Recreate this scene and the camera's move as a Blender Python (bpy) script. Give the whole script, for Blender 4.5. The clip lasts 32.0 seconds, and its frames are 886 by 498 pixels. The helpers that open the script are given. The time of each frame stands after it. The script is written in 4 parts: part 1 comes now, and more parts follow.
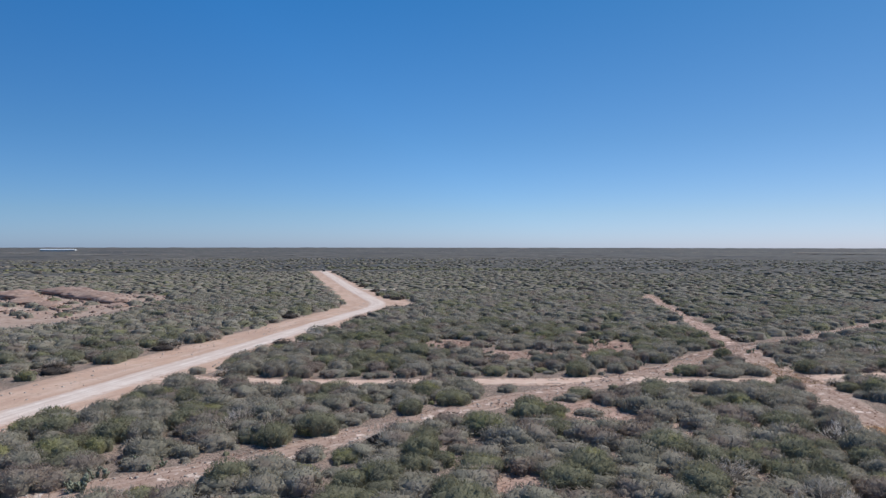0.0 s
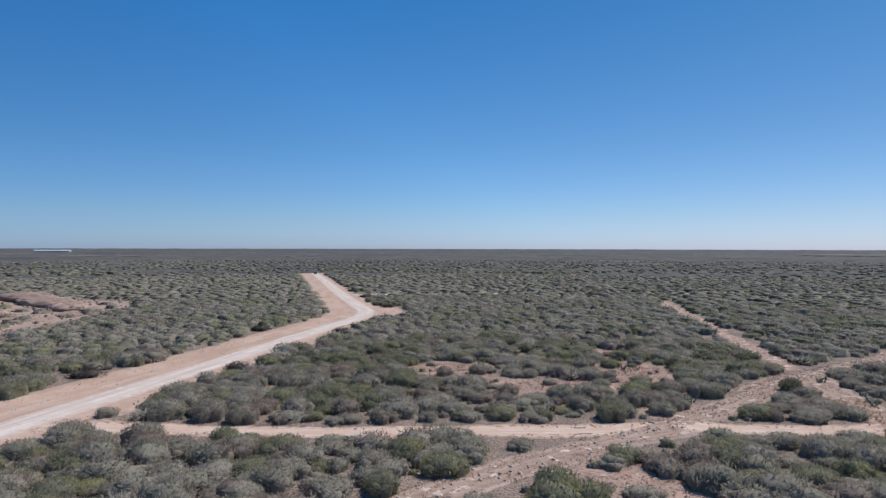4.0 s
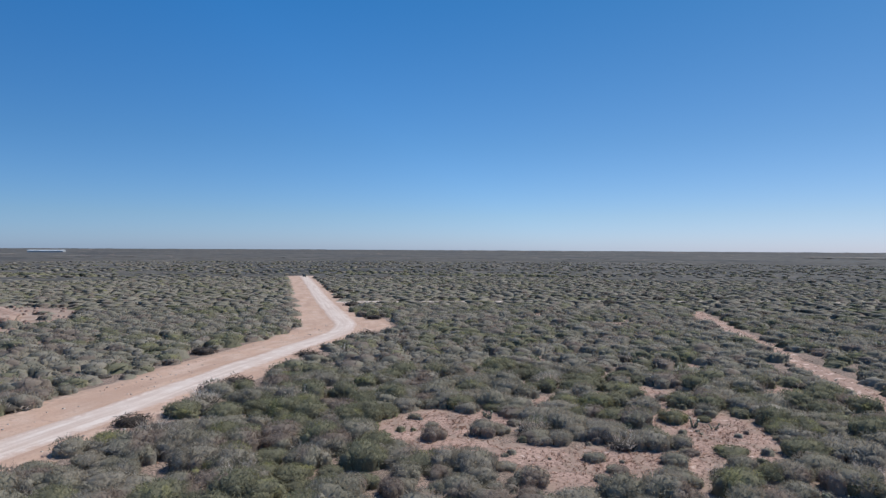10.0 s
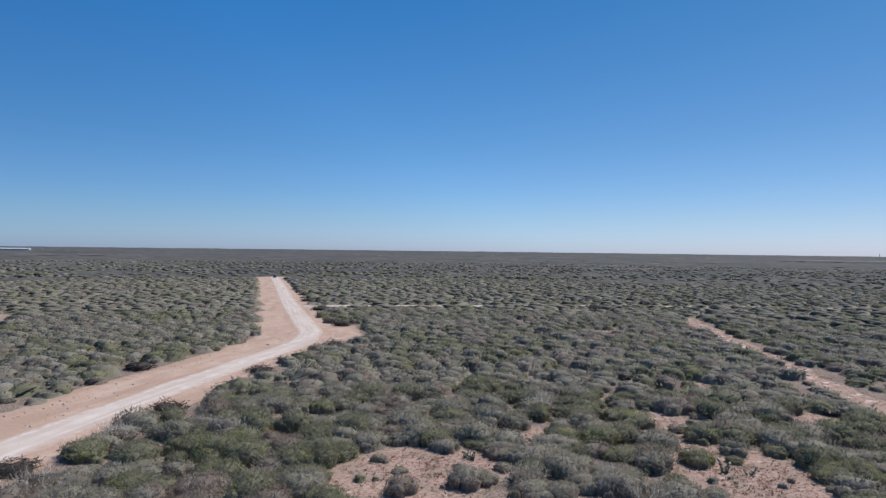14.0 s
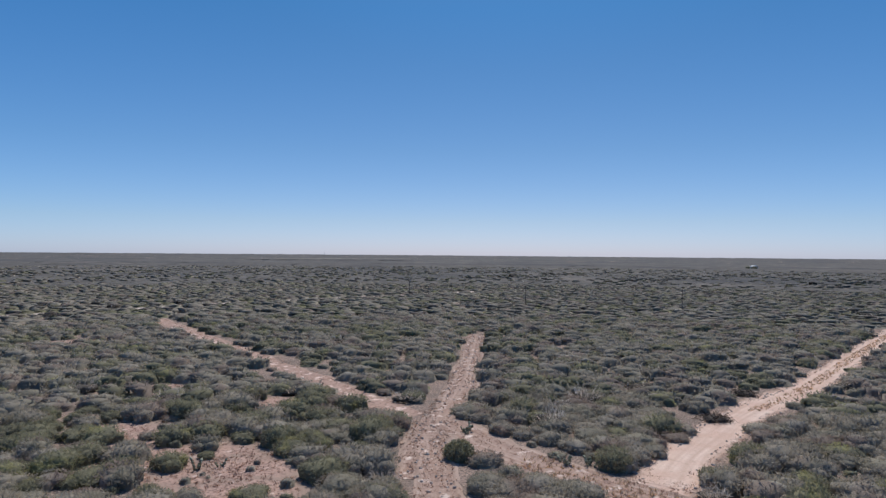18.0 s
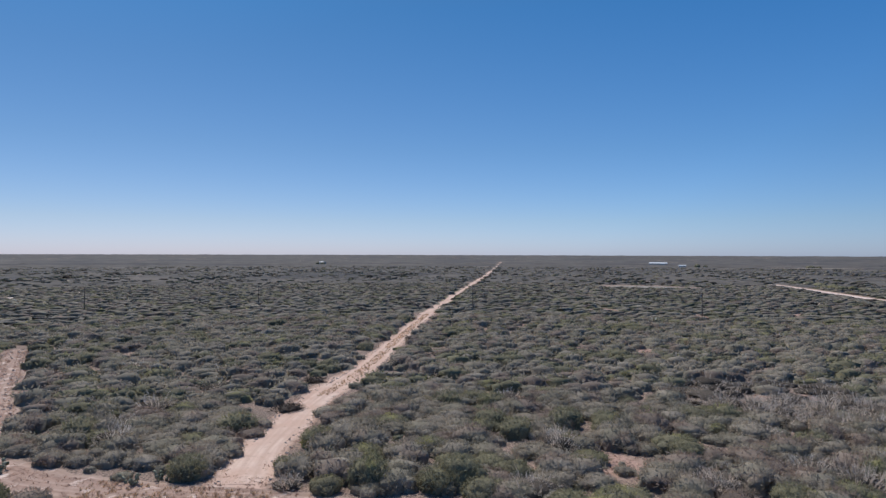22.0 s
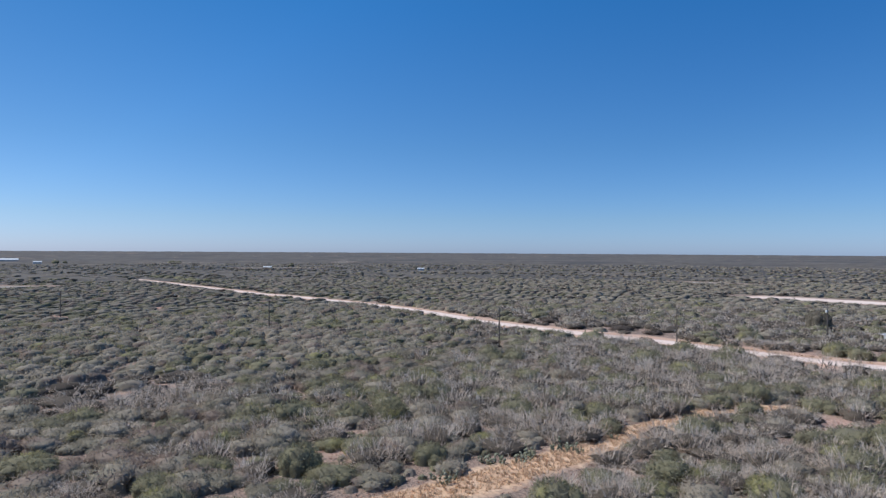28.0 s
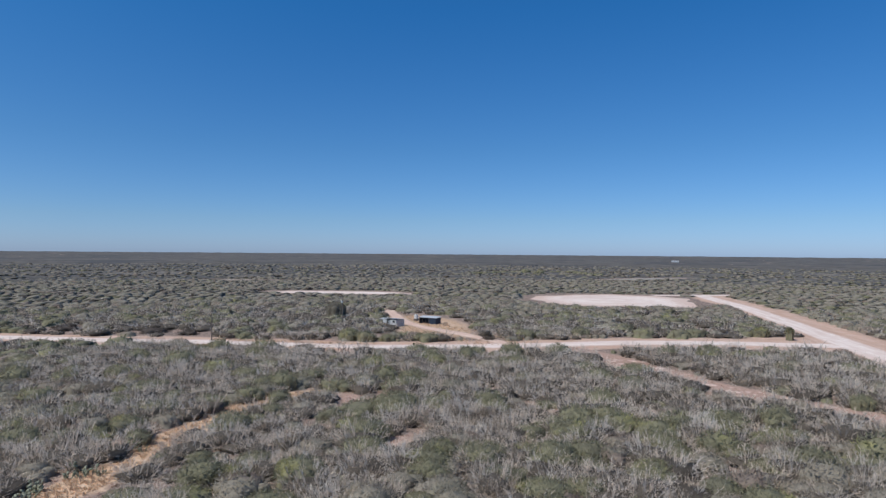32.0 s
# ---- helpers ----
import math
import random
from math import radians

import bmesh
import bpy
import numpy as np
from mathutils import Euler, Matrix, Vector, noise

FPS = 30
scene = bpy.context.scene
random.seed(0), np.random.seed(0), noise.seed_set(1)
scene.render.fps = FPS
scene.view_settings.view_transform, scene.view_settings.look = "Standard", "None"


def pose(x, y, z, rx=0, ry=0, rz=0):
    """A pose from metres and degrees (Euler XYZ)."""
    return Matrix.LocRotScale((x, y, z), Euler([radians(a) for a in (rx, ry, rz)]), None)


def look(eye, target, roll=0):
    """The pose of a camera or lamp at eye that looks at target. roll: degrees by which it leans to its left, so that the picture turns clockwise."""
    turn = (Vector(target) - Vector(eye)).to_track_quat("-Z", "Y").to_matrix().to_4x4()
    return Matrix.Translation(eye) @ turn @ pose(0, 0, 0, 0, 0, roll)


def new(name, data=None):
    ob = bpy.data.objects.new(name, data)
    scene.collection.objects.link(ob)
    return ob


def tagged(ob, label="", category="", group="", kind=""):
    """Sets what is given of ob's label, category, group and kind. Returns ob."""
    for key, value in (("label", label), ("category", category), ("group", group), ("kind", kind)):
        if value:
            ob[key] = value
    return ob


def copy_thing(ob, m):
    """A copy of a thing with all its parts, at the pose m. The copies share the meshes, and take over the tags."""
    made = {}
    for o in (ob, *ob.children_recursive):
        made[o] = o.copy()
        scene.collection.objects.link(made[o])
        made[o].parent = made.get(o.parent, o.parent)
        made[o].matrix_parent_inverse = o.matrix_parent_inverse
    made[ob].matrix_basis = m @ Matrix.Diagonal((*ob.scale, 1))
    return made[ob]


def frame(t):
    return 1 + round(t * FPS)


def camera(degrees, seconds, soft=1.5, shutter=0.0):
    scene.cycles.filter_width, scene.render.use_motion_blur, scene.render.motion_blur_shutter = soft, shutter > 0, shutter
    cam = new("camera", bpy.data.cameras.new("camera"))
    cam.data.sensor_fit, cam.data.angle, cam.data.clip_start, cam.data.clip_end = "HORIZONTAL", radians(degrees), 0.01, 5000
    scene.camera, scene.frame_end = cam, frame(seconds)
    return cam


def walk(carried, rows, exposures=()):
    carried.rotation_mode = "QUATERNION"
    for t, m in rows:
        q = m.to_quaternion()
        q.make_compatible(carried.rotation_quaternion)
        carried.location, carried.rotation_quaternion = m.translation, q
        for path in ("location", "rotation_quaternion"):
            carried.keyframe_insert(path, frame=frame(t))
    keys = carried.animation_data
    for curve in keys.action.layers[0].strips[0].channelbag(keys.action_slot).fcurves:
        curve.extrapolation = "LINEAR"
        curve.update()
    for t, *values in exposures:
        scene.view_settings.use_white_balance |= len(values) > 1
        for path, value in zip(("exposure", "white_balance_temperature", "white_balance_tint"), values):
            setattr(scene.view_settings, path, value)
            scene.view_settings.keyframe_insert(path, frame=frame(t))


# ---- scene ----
cam = camera(70.0, 32.0, soft=1.4)
PATH = [
    (0, 0.00, 0.00, 22.00, 15.01, -0.269, 0.055),
    (0.5, -0.66, 3.25, 22.00, 15.00, -0.257, 0.062),
    (1, -1.38, 6.55, 22.00, 15.01, -0.247, 0.069),
    (1.5, -2.11, 9.83, 22.00, 14.99, -0.238, 0.076),
    (2, -2.80, 13.08, 22.00, 14.99, -0.228, 0.082),
    (2.5, -3.53, 16.43, 22.00, 14.98, -0.215, 0.090),
    (3, -4.28, 19.80, 22.00, 14.98, -0.199, 0.099),
    (3.5, -5.08, 23.05, 22.00, 14.97, -0.179, 0.110),
    (5.5, -7.61, 34.76, 22.00, 14.96, -0.064, 0.164),
    (6, -8.42, 37.74, 22.00, 14.91, -0.050, 0.181),
    (6.5, -9.19, 40.45, 22.00, 14.88, -0.043, 0.198),
    (7, -9.97, 43.27, 22.00, 14.83, -0.043, 0.216),
    (7.5, -10.60, 46.14, 22.00, 14.83, -0.045, 0.235),
    (8, -11.19, 49.10, 22.00, 14.85, -0.049, 0.255),
    (8.5, -11.75, 52.02, 22.00, 14.91, -0.052, 0.274),
    (9, -12.35, 54.97, 22.00, 14.95, -0.051, 0.292),
    (9.5, -12.98, 57.96, 22.00, 14.99, -0.048, 0.307),
    (10, -13.67, 60.97, 22.00, 15.00, -0.045, 0.316),
    (10.5, -14.42, 63.90, 22.00, 14.98, -0.041, 0.326),
    (11, -15.05, 66.88, 22.00, 15.00, -0.037, 0.340),
    (11.5, -15.69, 69.86, 22.00, 15.01, -0.032, 0.364),
    (12, -16.40, 72.84, 22.00, 14.99, -0.026, 0.402),
    (12.5, -16.95, 75.11, 22.00, 14.98, -0.022, 0.461),
    (13, -17.20, 76.24, 22.00, 14.92, -0.017, 0.529),
    (13.5, -17.27, 76.49, 22.00, 14.85, 0.000, 0.585),
    (15.5, -17.40, 76.99, 22.00, -3.88, 0.205, 0.658),
    (16, -17.37, 77.15, 22.00, -9.93, 0.253, 0.666),
    (16.5, -17.29, 77.28, 22.00, -16.09, 0.300, 0.668),
    (17, -17.26, 77.38, 22.00, -21.53, 0.346, 0.639),
    (17.5, -17.14, 77.44, 22.00, -26.88, 0.393, 0.562),
    (18, -17.06, 77.50, 22.00, -32.24, 0.435, 0.475),
    (18.5, -16.98, 77.61, 22.00, -37.45, 0.461, 0.411),
    (19, -16.88, 77.77, 22.00, -42.06, 0.473, 0.358),
    (19.5, -16.76, 77.80, 22.00, -46.30, 0.476, 0.314),
    (20, -16.68, 77.82, 22.00, -50.73, 0.474, 0.274),
    (20.5, -16.59, 77.88, 22.00, -55.29, 0.463, 0.238),
    (21, -16.50, 77.96, 22.00, -59.90, 0.443, 0.207),
    (21.5, -16.42, 78.00, 22.00, -64.55, 0.420, 0.182),
    (22, -16.27, 77.97, 22.00, -69.17, 0.397, 0.164),
    (22.5, -16.17, 77.92, 22.00, -73.82, 0.375, 0.156),
    (23, -16.09, 77.88, 22.00, -78.49, 0.353, 0.155),
    (23.5, -16.02, 77.87, 22.00, -83.17, 0.330, 0.161),
    (24, -15.88, 77.84, 22.00, -87.59, 0.306, 0.171),
    (24.5, -15.75, 77.93, 22.00, -91.03, 0.282, 0.183),
    (26.5, -15.45, 77.61, 22.00, -107.67, 0.179, 0.256),
    (27, -15.40, 77.64, 22.00, -112.49, 0.183, 0.282),
    (27.5, -15.33, 77.72, 22.00, -117.45, 0.199, 0.313),
    (28, -15.27, 77.74, 22.00, -122.54, 0.218, 0.342),
    (28.5, -15.17, 77.73, 22.00, -127.56, 0.230, 0.365),
    (29, -15.02, 77.68, 22.00, -132.68, 0.230, 0.380),
    (29.5, -14.95, 77.53, 22.00, -137.83, 0.227, 0.390),
    (30, -14.83, 77.37, 22.00, -143.00, 0.230, 0.402),
    (30.5, -14.71, 77.24, 22.00, -148.19, 0.248, 0.418),
    (31, -14.75, 77.11, 22.00, -153.31, 0.274, 0.437),
    (31.5, -14.71, 77.05, 22.00, -158.41, 0.304, 0.456),
    (32, -14.89, 76.99, 22.00, -162.81, 0.333, 0.475),
]
walk(cam, [(t, pose(x, y, z, 90 + pitch, -roll, yaw)) for t, x, y, z, yaw, pitch, roll in PATH], [(0.0, 0.04, 5400, 2), (13.5, 0.04, 5410, 2), (18.0, -0.04, 5500, 5), (22.0, -0.05, 5550, 6), (24.5, 0.07, 5470, 6), (28.0, 0.16, 5390, 5), (32.0, 0.03, 5360, 3)])

# ---- sky and sun ----
SUN_TURN, SUN_HEIGHT = 39.0, 53.0  # degrees clockwise from +y, and above the horizon
world = bpy.data.worlds.new("world")
scene.world = world
world.use_nodes = True
wn = world.node_tree.nodes
sky = wn.new("ShaderNodeTexSky")
sky.sky_type, sky.sun_disc = "NISHITA", False
sky.sun_elevation, sky.sun_rotation = radians(SUN_HEIGHT), radians(SUN_TURN)
sky.air_density, sky.dust_density, sky.ozone_density, sky.altitude = 0.87, 0.5, 8.0, 500
wn["Background"].inputs["Strength"].default_value = 0.167
# clear dry air: deep blue overhead, pale and faintly rosy dust haze low down
haze, dirn, split, deep = wn.new("ShaderNodeValToRGB"), wn.new("ShaderNodeTexCoord"), wn.new("ShaderNodeSeparateXYZ"), wn.new("ShaderNodeMix")
tones = ((0.0, (0.76, 0.68, 0.76)), (0.05, (0.75, 0.665, 0.65)), (0.16, (0.615, 0.66, 0.645)), (0.36, (0.42, 0.69, 0.75)))
while len(haze.color_ramp.elements) < len(tones):
    haze.color_ramp.elements.new(0.5)
for spot, (at, tone) in zip(haze.color_ramp.elements, tones):
    spot.position, spot.color = at, (*tone, 1)
deep.data_type, deep.blend_type = "RGBA", "MULTIPLY"
deep.inputs["Factor"].default_value = 1.0
# the dust scatters a warm pale glow on the sun's side and leaves a purer blue away from it
_a, _e = radians(SUN_TURN), radians(SUN_HEIGHT)
TO_SUN = (math.sin(_a) * math.cos(_e), math.cos(_a) * math.cos(_e), math.sin(_e))
near_sun, glow, aureole = wn.new("ShaderNodeVectorMath"), wn.new("ShaderNodeValToRGB"), wn.new("ShaderNodeMix")
near_sun.operation, near_sun.inputs[1].default_value = "DOT_PRODUCT", TO_SUN
tones = ((0.0, (0.675, 0.735, 0.79)), (0.45, (0.80, 0.81, 0.82)), (0.8, (0.76, 0.655, 0.615)))
glow.color_ramp.elements.new(0.5)
for spot, (at, tone) in zip(glow.color_ramp.elements, tones):
    spot.position, spot.color = at, (*tone, 1)
aureole.data_type, aureole.blend_type = "RGBA", "MULTIPLY"
aureole.inputs["Factor"].default_value = 1.0
for a, b in ((dirn.outputs["Generated"], split.inputs[0]), (split.outputs["Z"], haze.inputs[0]), (sky.outputs[0], deep.inputs["A"]), (haze.outputs[0], deep.inputs["B"]), (dirn.outputs["Generated"], near_sun.inputs[0]), (near_sun.outputs["Value"], glow.inputs[0]), (deep.outputs["Result"], aureole.inputs["A"]), (glow.outputs[0], aureole.inputs["B"]), (aureole.outputs["Result"], wn["Background"].inputs["Color"])):
    world.node_tree.links.new(a, b)
sun = new("sun", bpy.data.lights.new("sun", "SUN"))
sun.data.energy, sun.data.angle, sun.data.color = 3.9, radians(0.53), (1.0, 0.852, 0.715)
sun.matrix_world = look([300 * c for c in TO_SUN], (0, 0, 0))


# ---- materials ----
def ramp_mat(name, layers, rough=0.9, bump=0.0, bump_scale=3.0, edge=None, lean=None, leafy=0.0, streak=None):
    """A rough outdoor surface: a first colour, then layers of (colour, noise scale per metre, low, high, detail), each laid over the last where its noise is strong.
    edge: (colour, where) for strips and patches that fade unevenly into the soil at their rim. lean: spread of the tone from thing to thing."""
    m = bpy.data.materials.new(name)
    m.use_nodes = True
    n, l = m.node_tree.nodes, m.node_tree.links
    b = n["Principled BSDF"]
    b.inputs["Roughness"].default_value = rough
    b.inputs["Specular IOR Level"].default_value = 0.15
    geo = n.new("ShaderNodeNewGeometry")
    col = n.new("ShaderNodeRGB")
    col.outputs[0].default_value = (*layers[0], 1)
    out = col.outputs[0]

    def noisy(scale, lo, hi, detail=3.0):
        t = n.new("ShaderNodeTexNoise")
        t.inputs["Scale"].default_value, t.inputs["Detail"].default_value = scale, detail
        l.new(geo.outputs["Position"], t.inputs["Vector"])
        r = n.new("ShaderNodeMapRange")
        r.inputs["From Min"].default_value, r.inputs["From Max"].default_value = lo, hi
        l.new(t.outputs["Fac"], r.inputs["Value"])
        return r.outputs[0]

    def over(low, high, fac):
        x = n.new("ShaderNodeMix")
        x.data_type = "RGBA"
        l.new(fac, x.inputs["Factor"])
        l.new(low, x.inputs["A"])
        if isinstance(high, tuple):
            x.inputs["B"].default_value = (*high, 1)
        else:
            l.new(high, x.inputs["B"])
        return x.outputs["Result"]

    for colour, scale, lo, hi, detail in layers[1:]:
        out = over(out, colour, noisy(scale, lo, hi, detail))
    if edge:
        uv = n.new("ShaderNodeUVMap")
        sep = n.new("ShaderNodeSeparateXYZ")
        l.new(uv.outputs[0], sep.inputs[0])
        d = n.new("ShaderNodeMath")
        d.operation = "SUBTRACT"
        d.inputs[1].default_value = 0.5
        l.new(sep.outputs[0], d.inputs[0])
        a = n.new("ShaderNodeMath")
        a.operation = "ABSOLUTE"
        l.new(d.outputs[0], a.inputs[0])
        t = noisy(0.9, 0.25, 0.75, 5.0)
        s = n.new("ShaderNodeMath")
        s.operation = "MULTIPLY_ADD"
        s.inputs[1].default_value = 0.22
        l.new(t, s.inputs[0])
        l.new(a.outputs[0], s.inputs[2])
        r = n.new("ShaderNodeMapRange")
        r.inputs["From Min"].default_value, r.inputs["From Max"].default_value = edge[1], edge[1] + edge[2]
        l.new(s.outputs[0], r.inputs["Value"])
        out = over(out, edge[0], r.outputs[0])
    if streak:
        uv2, mp, st, rg = (n.new("ShaderNode" + k) for k in ("UVMap", "Mapping", "TexNoise", "MapRange"))
        mp.inputs["Scale"].default_value = (9.0, 0.045, 1.0)
        l.new(uv2.outputs[0], mp.inputs["Vector"])
        l.new(mp.outputs[0], st.inputs["Vector"])
        st.inputs["Scale"].default_value, st.inputs["Detail"].default_value = 1.0, 5.0
        rg.inputs["From Min"].default_value, rg.inputs["From Max"].default_value = 0.42, 0.68
        l.new(st.outputs["Fac"], rg.inputs["Value"])
        out = over(out, streak, rg.outputs[0])
    if lean:
        i = n.new("ShaderNodeNewGeometry")
        h = n.new("ShaderNodeHueSaturation")
        r = n.new("ShaderNodeMapRange")
        r.inputs["To Min"].default_value, r.inputs["To Max"].default_value = 1 - lean, 1 + lean
        l.new(i.outputs["Random Per Island"], r.inputs["Value"])
        l.new(r.outputs[0], h.inputs["Value"])
        l.new(out, h.inputs["Color"])
        out = h.outputs[0]
    l.new(out, b.inputs["Base Color"])
    if leafy:
        tr, mx = n.new("ShaderNodeBsdfTranslucent"), n.new("ShaderNodeMixShader")
        mx.inputs[0].default_value = leafy
        l.new(out, tr.inputs["Color"])
        l.new(b.outputs[0], mx.inputs[1])
        l.new(tr.outputs[0], mx.inputs[2])
        l.new(mx.outputs[0], n["Material Output"].inputs["Surface"])
    if bump:
        t = n.new("ShaderNodeTexNoise")
        t.inputs["Scale"].default_value, t.inputs["Detail"].default_value = bump_scale, 6
        l.new(geo.outputs["Position"], t.inputs["Vector"])
        bp = n.new("ShaderNodeBump")
        bp.inputs["Strength"].default_value, bp.inputs["Distance"].default_value = bump, 0.15
        l.new(t.outputs["Fac"], bp.inputs["Height"])
        l.new(bp.outputs[0], b.inputs["Normal"])
    return m


def plain_mat(name, colour, rough=0.6, metal=0.0, worn=None):
    """Paint, sheet metal or wood with a second, worn tone."""
    m = ramp_mat(name, [colour, (worn or tuple(c * 0.7 for c in colour), 1.7, 0.45, 0.75, 6.0)], rough, 0.15, 9.0)
    m.node_tree.nodes["Principled BSDF"].inputs["Metallic"].default_value = metal
    return m


LITTER = (0.37, 0.268, 0.207)
M_SOIL = ramp_mat("soil", [(0.352, 0.248, 0.193), ((0.242, 0.182, 0.143), 0.22, 0.42, 0.62, 5.0), ((0.462, 0.341, 0.275), 0.9, 0.57, 0.75, 5.0), ((0.143, 0.11, 0.0858), 3.6, 0.48, 0.58, 8.0), ((0.572, 0.462, 0.385), 7.0, 0.60, 0.66, 4.0)], 0.95, 0.8, 2.6)
M_CALICHE = ramp_mat("caliche", [(0.78, 0.635, 0.54), ((0.84, 0.72, 0.63), 0.35, 0.4, 0.65, 4.0), ((0.60, 0.48, 0.41), 1.6, 0.6, 0.84, 5.0)], 0.95, 0.3, 3.0, ((0.57, 0.385, 0.286), 0.43, 0.16), streak=(0.66, 0.50, 0.41))
M_PINKDUST = ramp_mat("pink_caliche", [(0.70, 0.56, 0.47), ((0.78, 0.655, 0.565), 0.35, 0.4, 0.65, 4.0), ((0.54, 0.42, 0.35), 1.6, 0.6, 0.84, 5.0)], 0.95, 0.3, 3.0, ((0.55, 0.37, 0.275), 0.40, 0.18), streak=(0.60, 0.455, 0.37))
M_DIRT = ramp_mat("graded_dirt", [(0.572, 0.38, 0.275), ((0.627, 0.451, 0.347), 0.2, 0.42, 0.64, 4.0), ((0.374, 0.253, 0.198), 1.1, 0.55, 0.78, 6.0)], 0.95, 0.5, 2.5, (LITTER, 0.5, 0.12), streak=(0.484, 0.319, 0.231))
M_SAND = ramp_mat("track_sand", [(0.66, 0.46, 0.35), ((0.75, 0.575, 0.46), 0.3, 0.4, 0.66, 4.0), ((0.42, 0.295, 0.22), 1.3, 0.6, 0.78, 6.0)], 0.95, 0.5, 3.0, ((0.36, 0.25, 0.19), 0.43, 0.14), streak=(0.58, 0.40, 0.30))
M_PATCHY = ramp_mat("weedy_sand", [(0.40, 0.27, 0.205), ((0.29, 0.192, 0.146), 1.4, 0.5, 0.66, 8.0), ((0.76, 0.61, 0.51), 0.55, 0.585, 0.63, 8.0)], 0.95, 0.6, 3.0, (LITTER, 0.36, 0.2), streak=(0.52, 0.38, 0.30))
M_BARE = ramp_mat("bare_soil", [(0.517, 0.347, 0.27), ((0.44, 0.292, 0.226), 0.3, 0.42, 0.62, 4.0), ((0.264, 0.176, 0.138), 2.6, 0.5, 0.62, 8.0), ((0.682, 0.528, 0.44), 0.8, 0.63, 0.68, 8.0)], 0.95, 0.6, 3.0, (LITTER, 0.36, 0.2))
M_RED = ramp_mat("red_dirt", [(0.455, 0.305, 0.235), ((0.22, 0.149, 0.11), 1.6, 0.52, 0.68, 8.0), ((0.726, 0.55, 0.451), 0.45, 0.57, 0.62, 8.0)], 0.95, 0.7, 2.0, (LITTER, 0.44, 0.16))
M_DUG = ramp_mat("dug_earth", [(0.42, 0.29, 0.22), ((0.54, 0.41, 0.325), 0.1, 0.46, 0.64, 5.0), ((0.26, 0.175, 0.13), 0.35, 0.52, 0.66, 7.0)], 0.95, 0.7, 1.0, (LITTER, 0.44, 0.16))
M_STRAW = ramp_mat("dry_grass_ground", [(0.64, 0.435, 0.275), ((0.72, 0.52, 0.35), 0.5, 0.45, 0.65, 5.0), ((0.324, 0.216, 0.151), 1.7, 0.52, 0.7, 6.0)], 0.95, 0.7, 3.0, (LITTER, 0.44, 0.16))
M_YARD = ramp_mat("orange_yard", [(0.54, 0.362, 0.227), ((0.648, 0.475, 0.335), 0.5, 0.5, 0.64, 5.0), ((0.313, 0.205, 0.135), 1.4, 0.52, 0.68, 6.0)], 0.95, 0.7, 3.0, (LITTER, 0.46, 0.14))
M_PALE = ramp_mat("grey_clearing", [(0.36, 0.32, 0.27), ((0.27, 0.24, 0.19), 0.12, 0.45, 0.6, 5.0)], 0.95, 0.3, 2.0, (LITTER, 0.4, 0.2))
M_BARK = ramp_mat("bark", [(0.11, 0.09, 0.075), ((0.18, 0.155, 0.135), 2.0, 0.5, 0.7, 4.0)], 0.95)
M_SILVER = ramp_mat("silver_bark", [(0.60, 0.53, 0.455), ((0.70, 0.64, 0.57), 1.2, 0.48, 0.7, 4.0), ((0.102, 0.085, 0.0723), 0.35, 0.6, 0.7, 2.0)], 0.9)
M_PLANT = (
    # each mass repeats its leaf colours darker: the crown's inner shade, painted in
    (ramp_mat("thorn_leaves", [(0.396, 0.34, 0.26), ((0.34, 0.304, 0.225), 0.21, 0.46, 0.54, 1.0), ((0.44, 0.385, 0.305), 0.3, 0.57, 0.66, 1.0), ((0.331, 0.253, 0.202), 0.17, 0.56, 0.62, 1.0), ((0.304, 0.258, 0.198), 4.0, 0.52, 0.68, 3.0)], 0.9, 0.25, 5.0, lean=0.16, leafy=0.45), ramp_mat("thorn_shaded_mass", [(0.338, 0.294, 0.226), ((0.29, 0.262, 0.193), 0.21, 0.46, 0.54, 1.0), ((0.37, 0.325, 0.26), 0.3, 0.57, 0.66, 1.0), ((0.281, 0.219, 0.175), 0.17, 0.56, 0.62, 1.0), ((0.23, 0.198, 0.152), 6.5, 0.40, 0.78, 5.0)], 0.95, 0.6, 6.0, lean=0.14, leafy=0.2)),
    (ramp_mat("olive_leaves", [(0.30, 0.278, 0.17), ((0.396, 0.368, 0.166), 0.31, 0.60, 0.66, 1.0), ((0.253, 0.235, 0.158), 0.4, 0.5, 0.65, 2.0), ((0.23, 0.207, 0.136), 4.0, 0.52, 0.68, 3.0)], 0.85, 0.25, 5.0, lean=0.16, leafy=0.45), ramp_mat("olive_shaded_mass", [(0.25, 0.232, 0.142), ((0.322, 0.299, 0.138), 0.31, 0.60, 0.66, 1.0), ((0.207, 0.191, 0.129), 0.4, 0.5, 0.65, 2.0), ((0.175, 0.156, 0.103), 6.5, 0.40, 0.78, 5.0)], 0.95, 0.6, 6.0, lean=0.14, leafy=0.2)),
    # the third tone is darkened to paint shadow gaps inside bare crowns
    (ramp_mat("bare_twigs", [(0.74, 0.625, 0.505), ((0.84, 0.74, 0.625), 0.2, 0.52, 0.66, 2.0), ((0.45, 0.365, 0.28), 0.31, 0.54, 0.66, 2.0)], 0.9, lean=0.3, leafy=0.4), M_SILVER, ramp_mat("shaded_twig_haze", [(0.135, 0.112, 0.088), ((0.10, 0.082, 0.065), 0.23, 0.5, 0.58, 1.0), ((0.065, 0.054, 0.042), 5.0, 0.42, 0.74, 5.0)], 0.95, 1.0, 5.0, lean=0.18, leafy=0.1)),
)
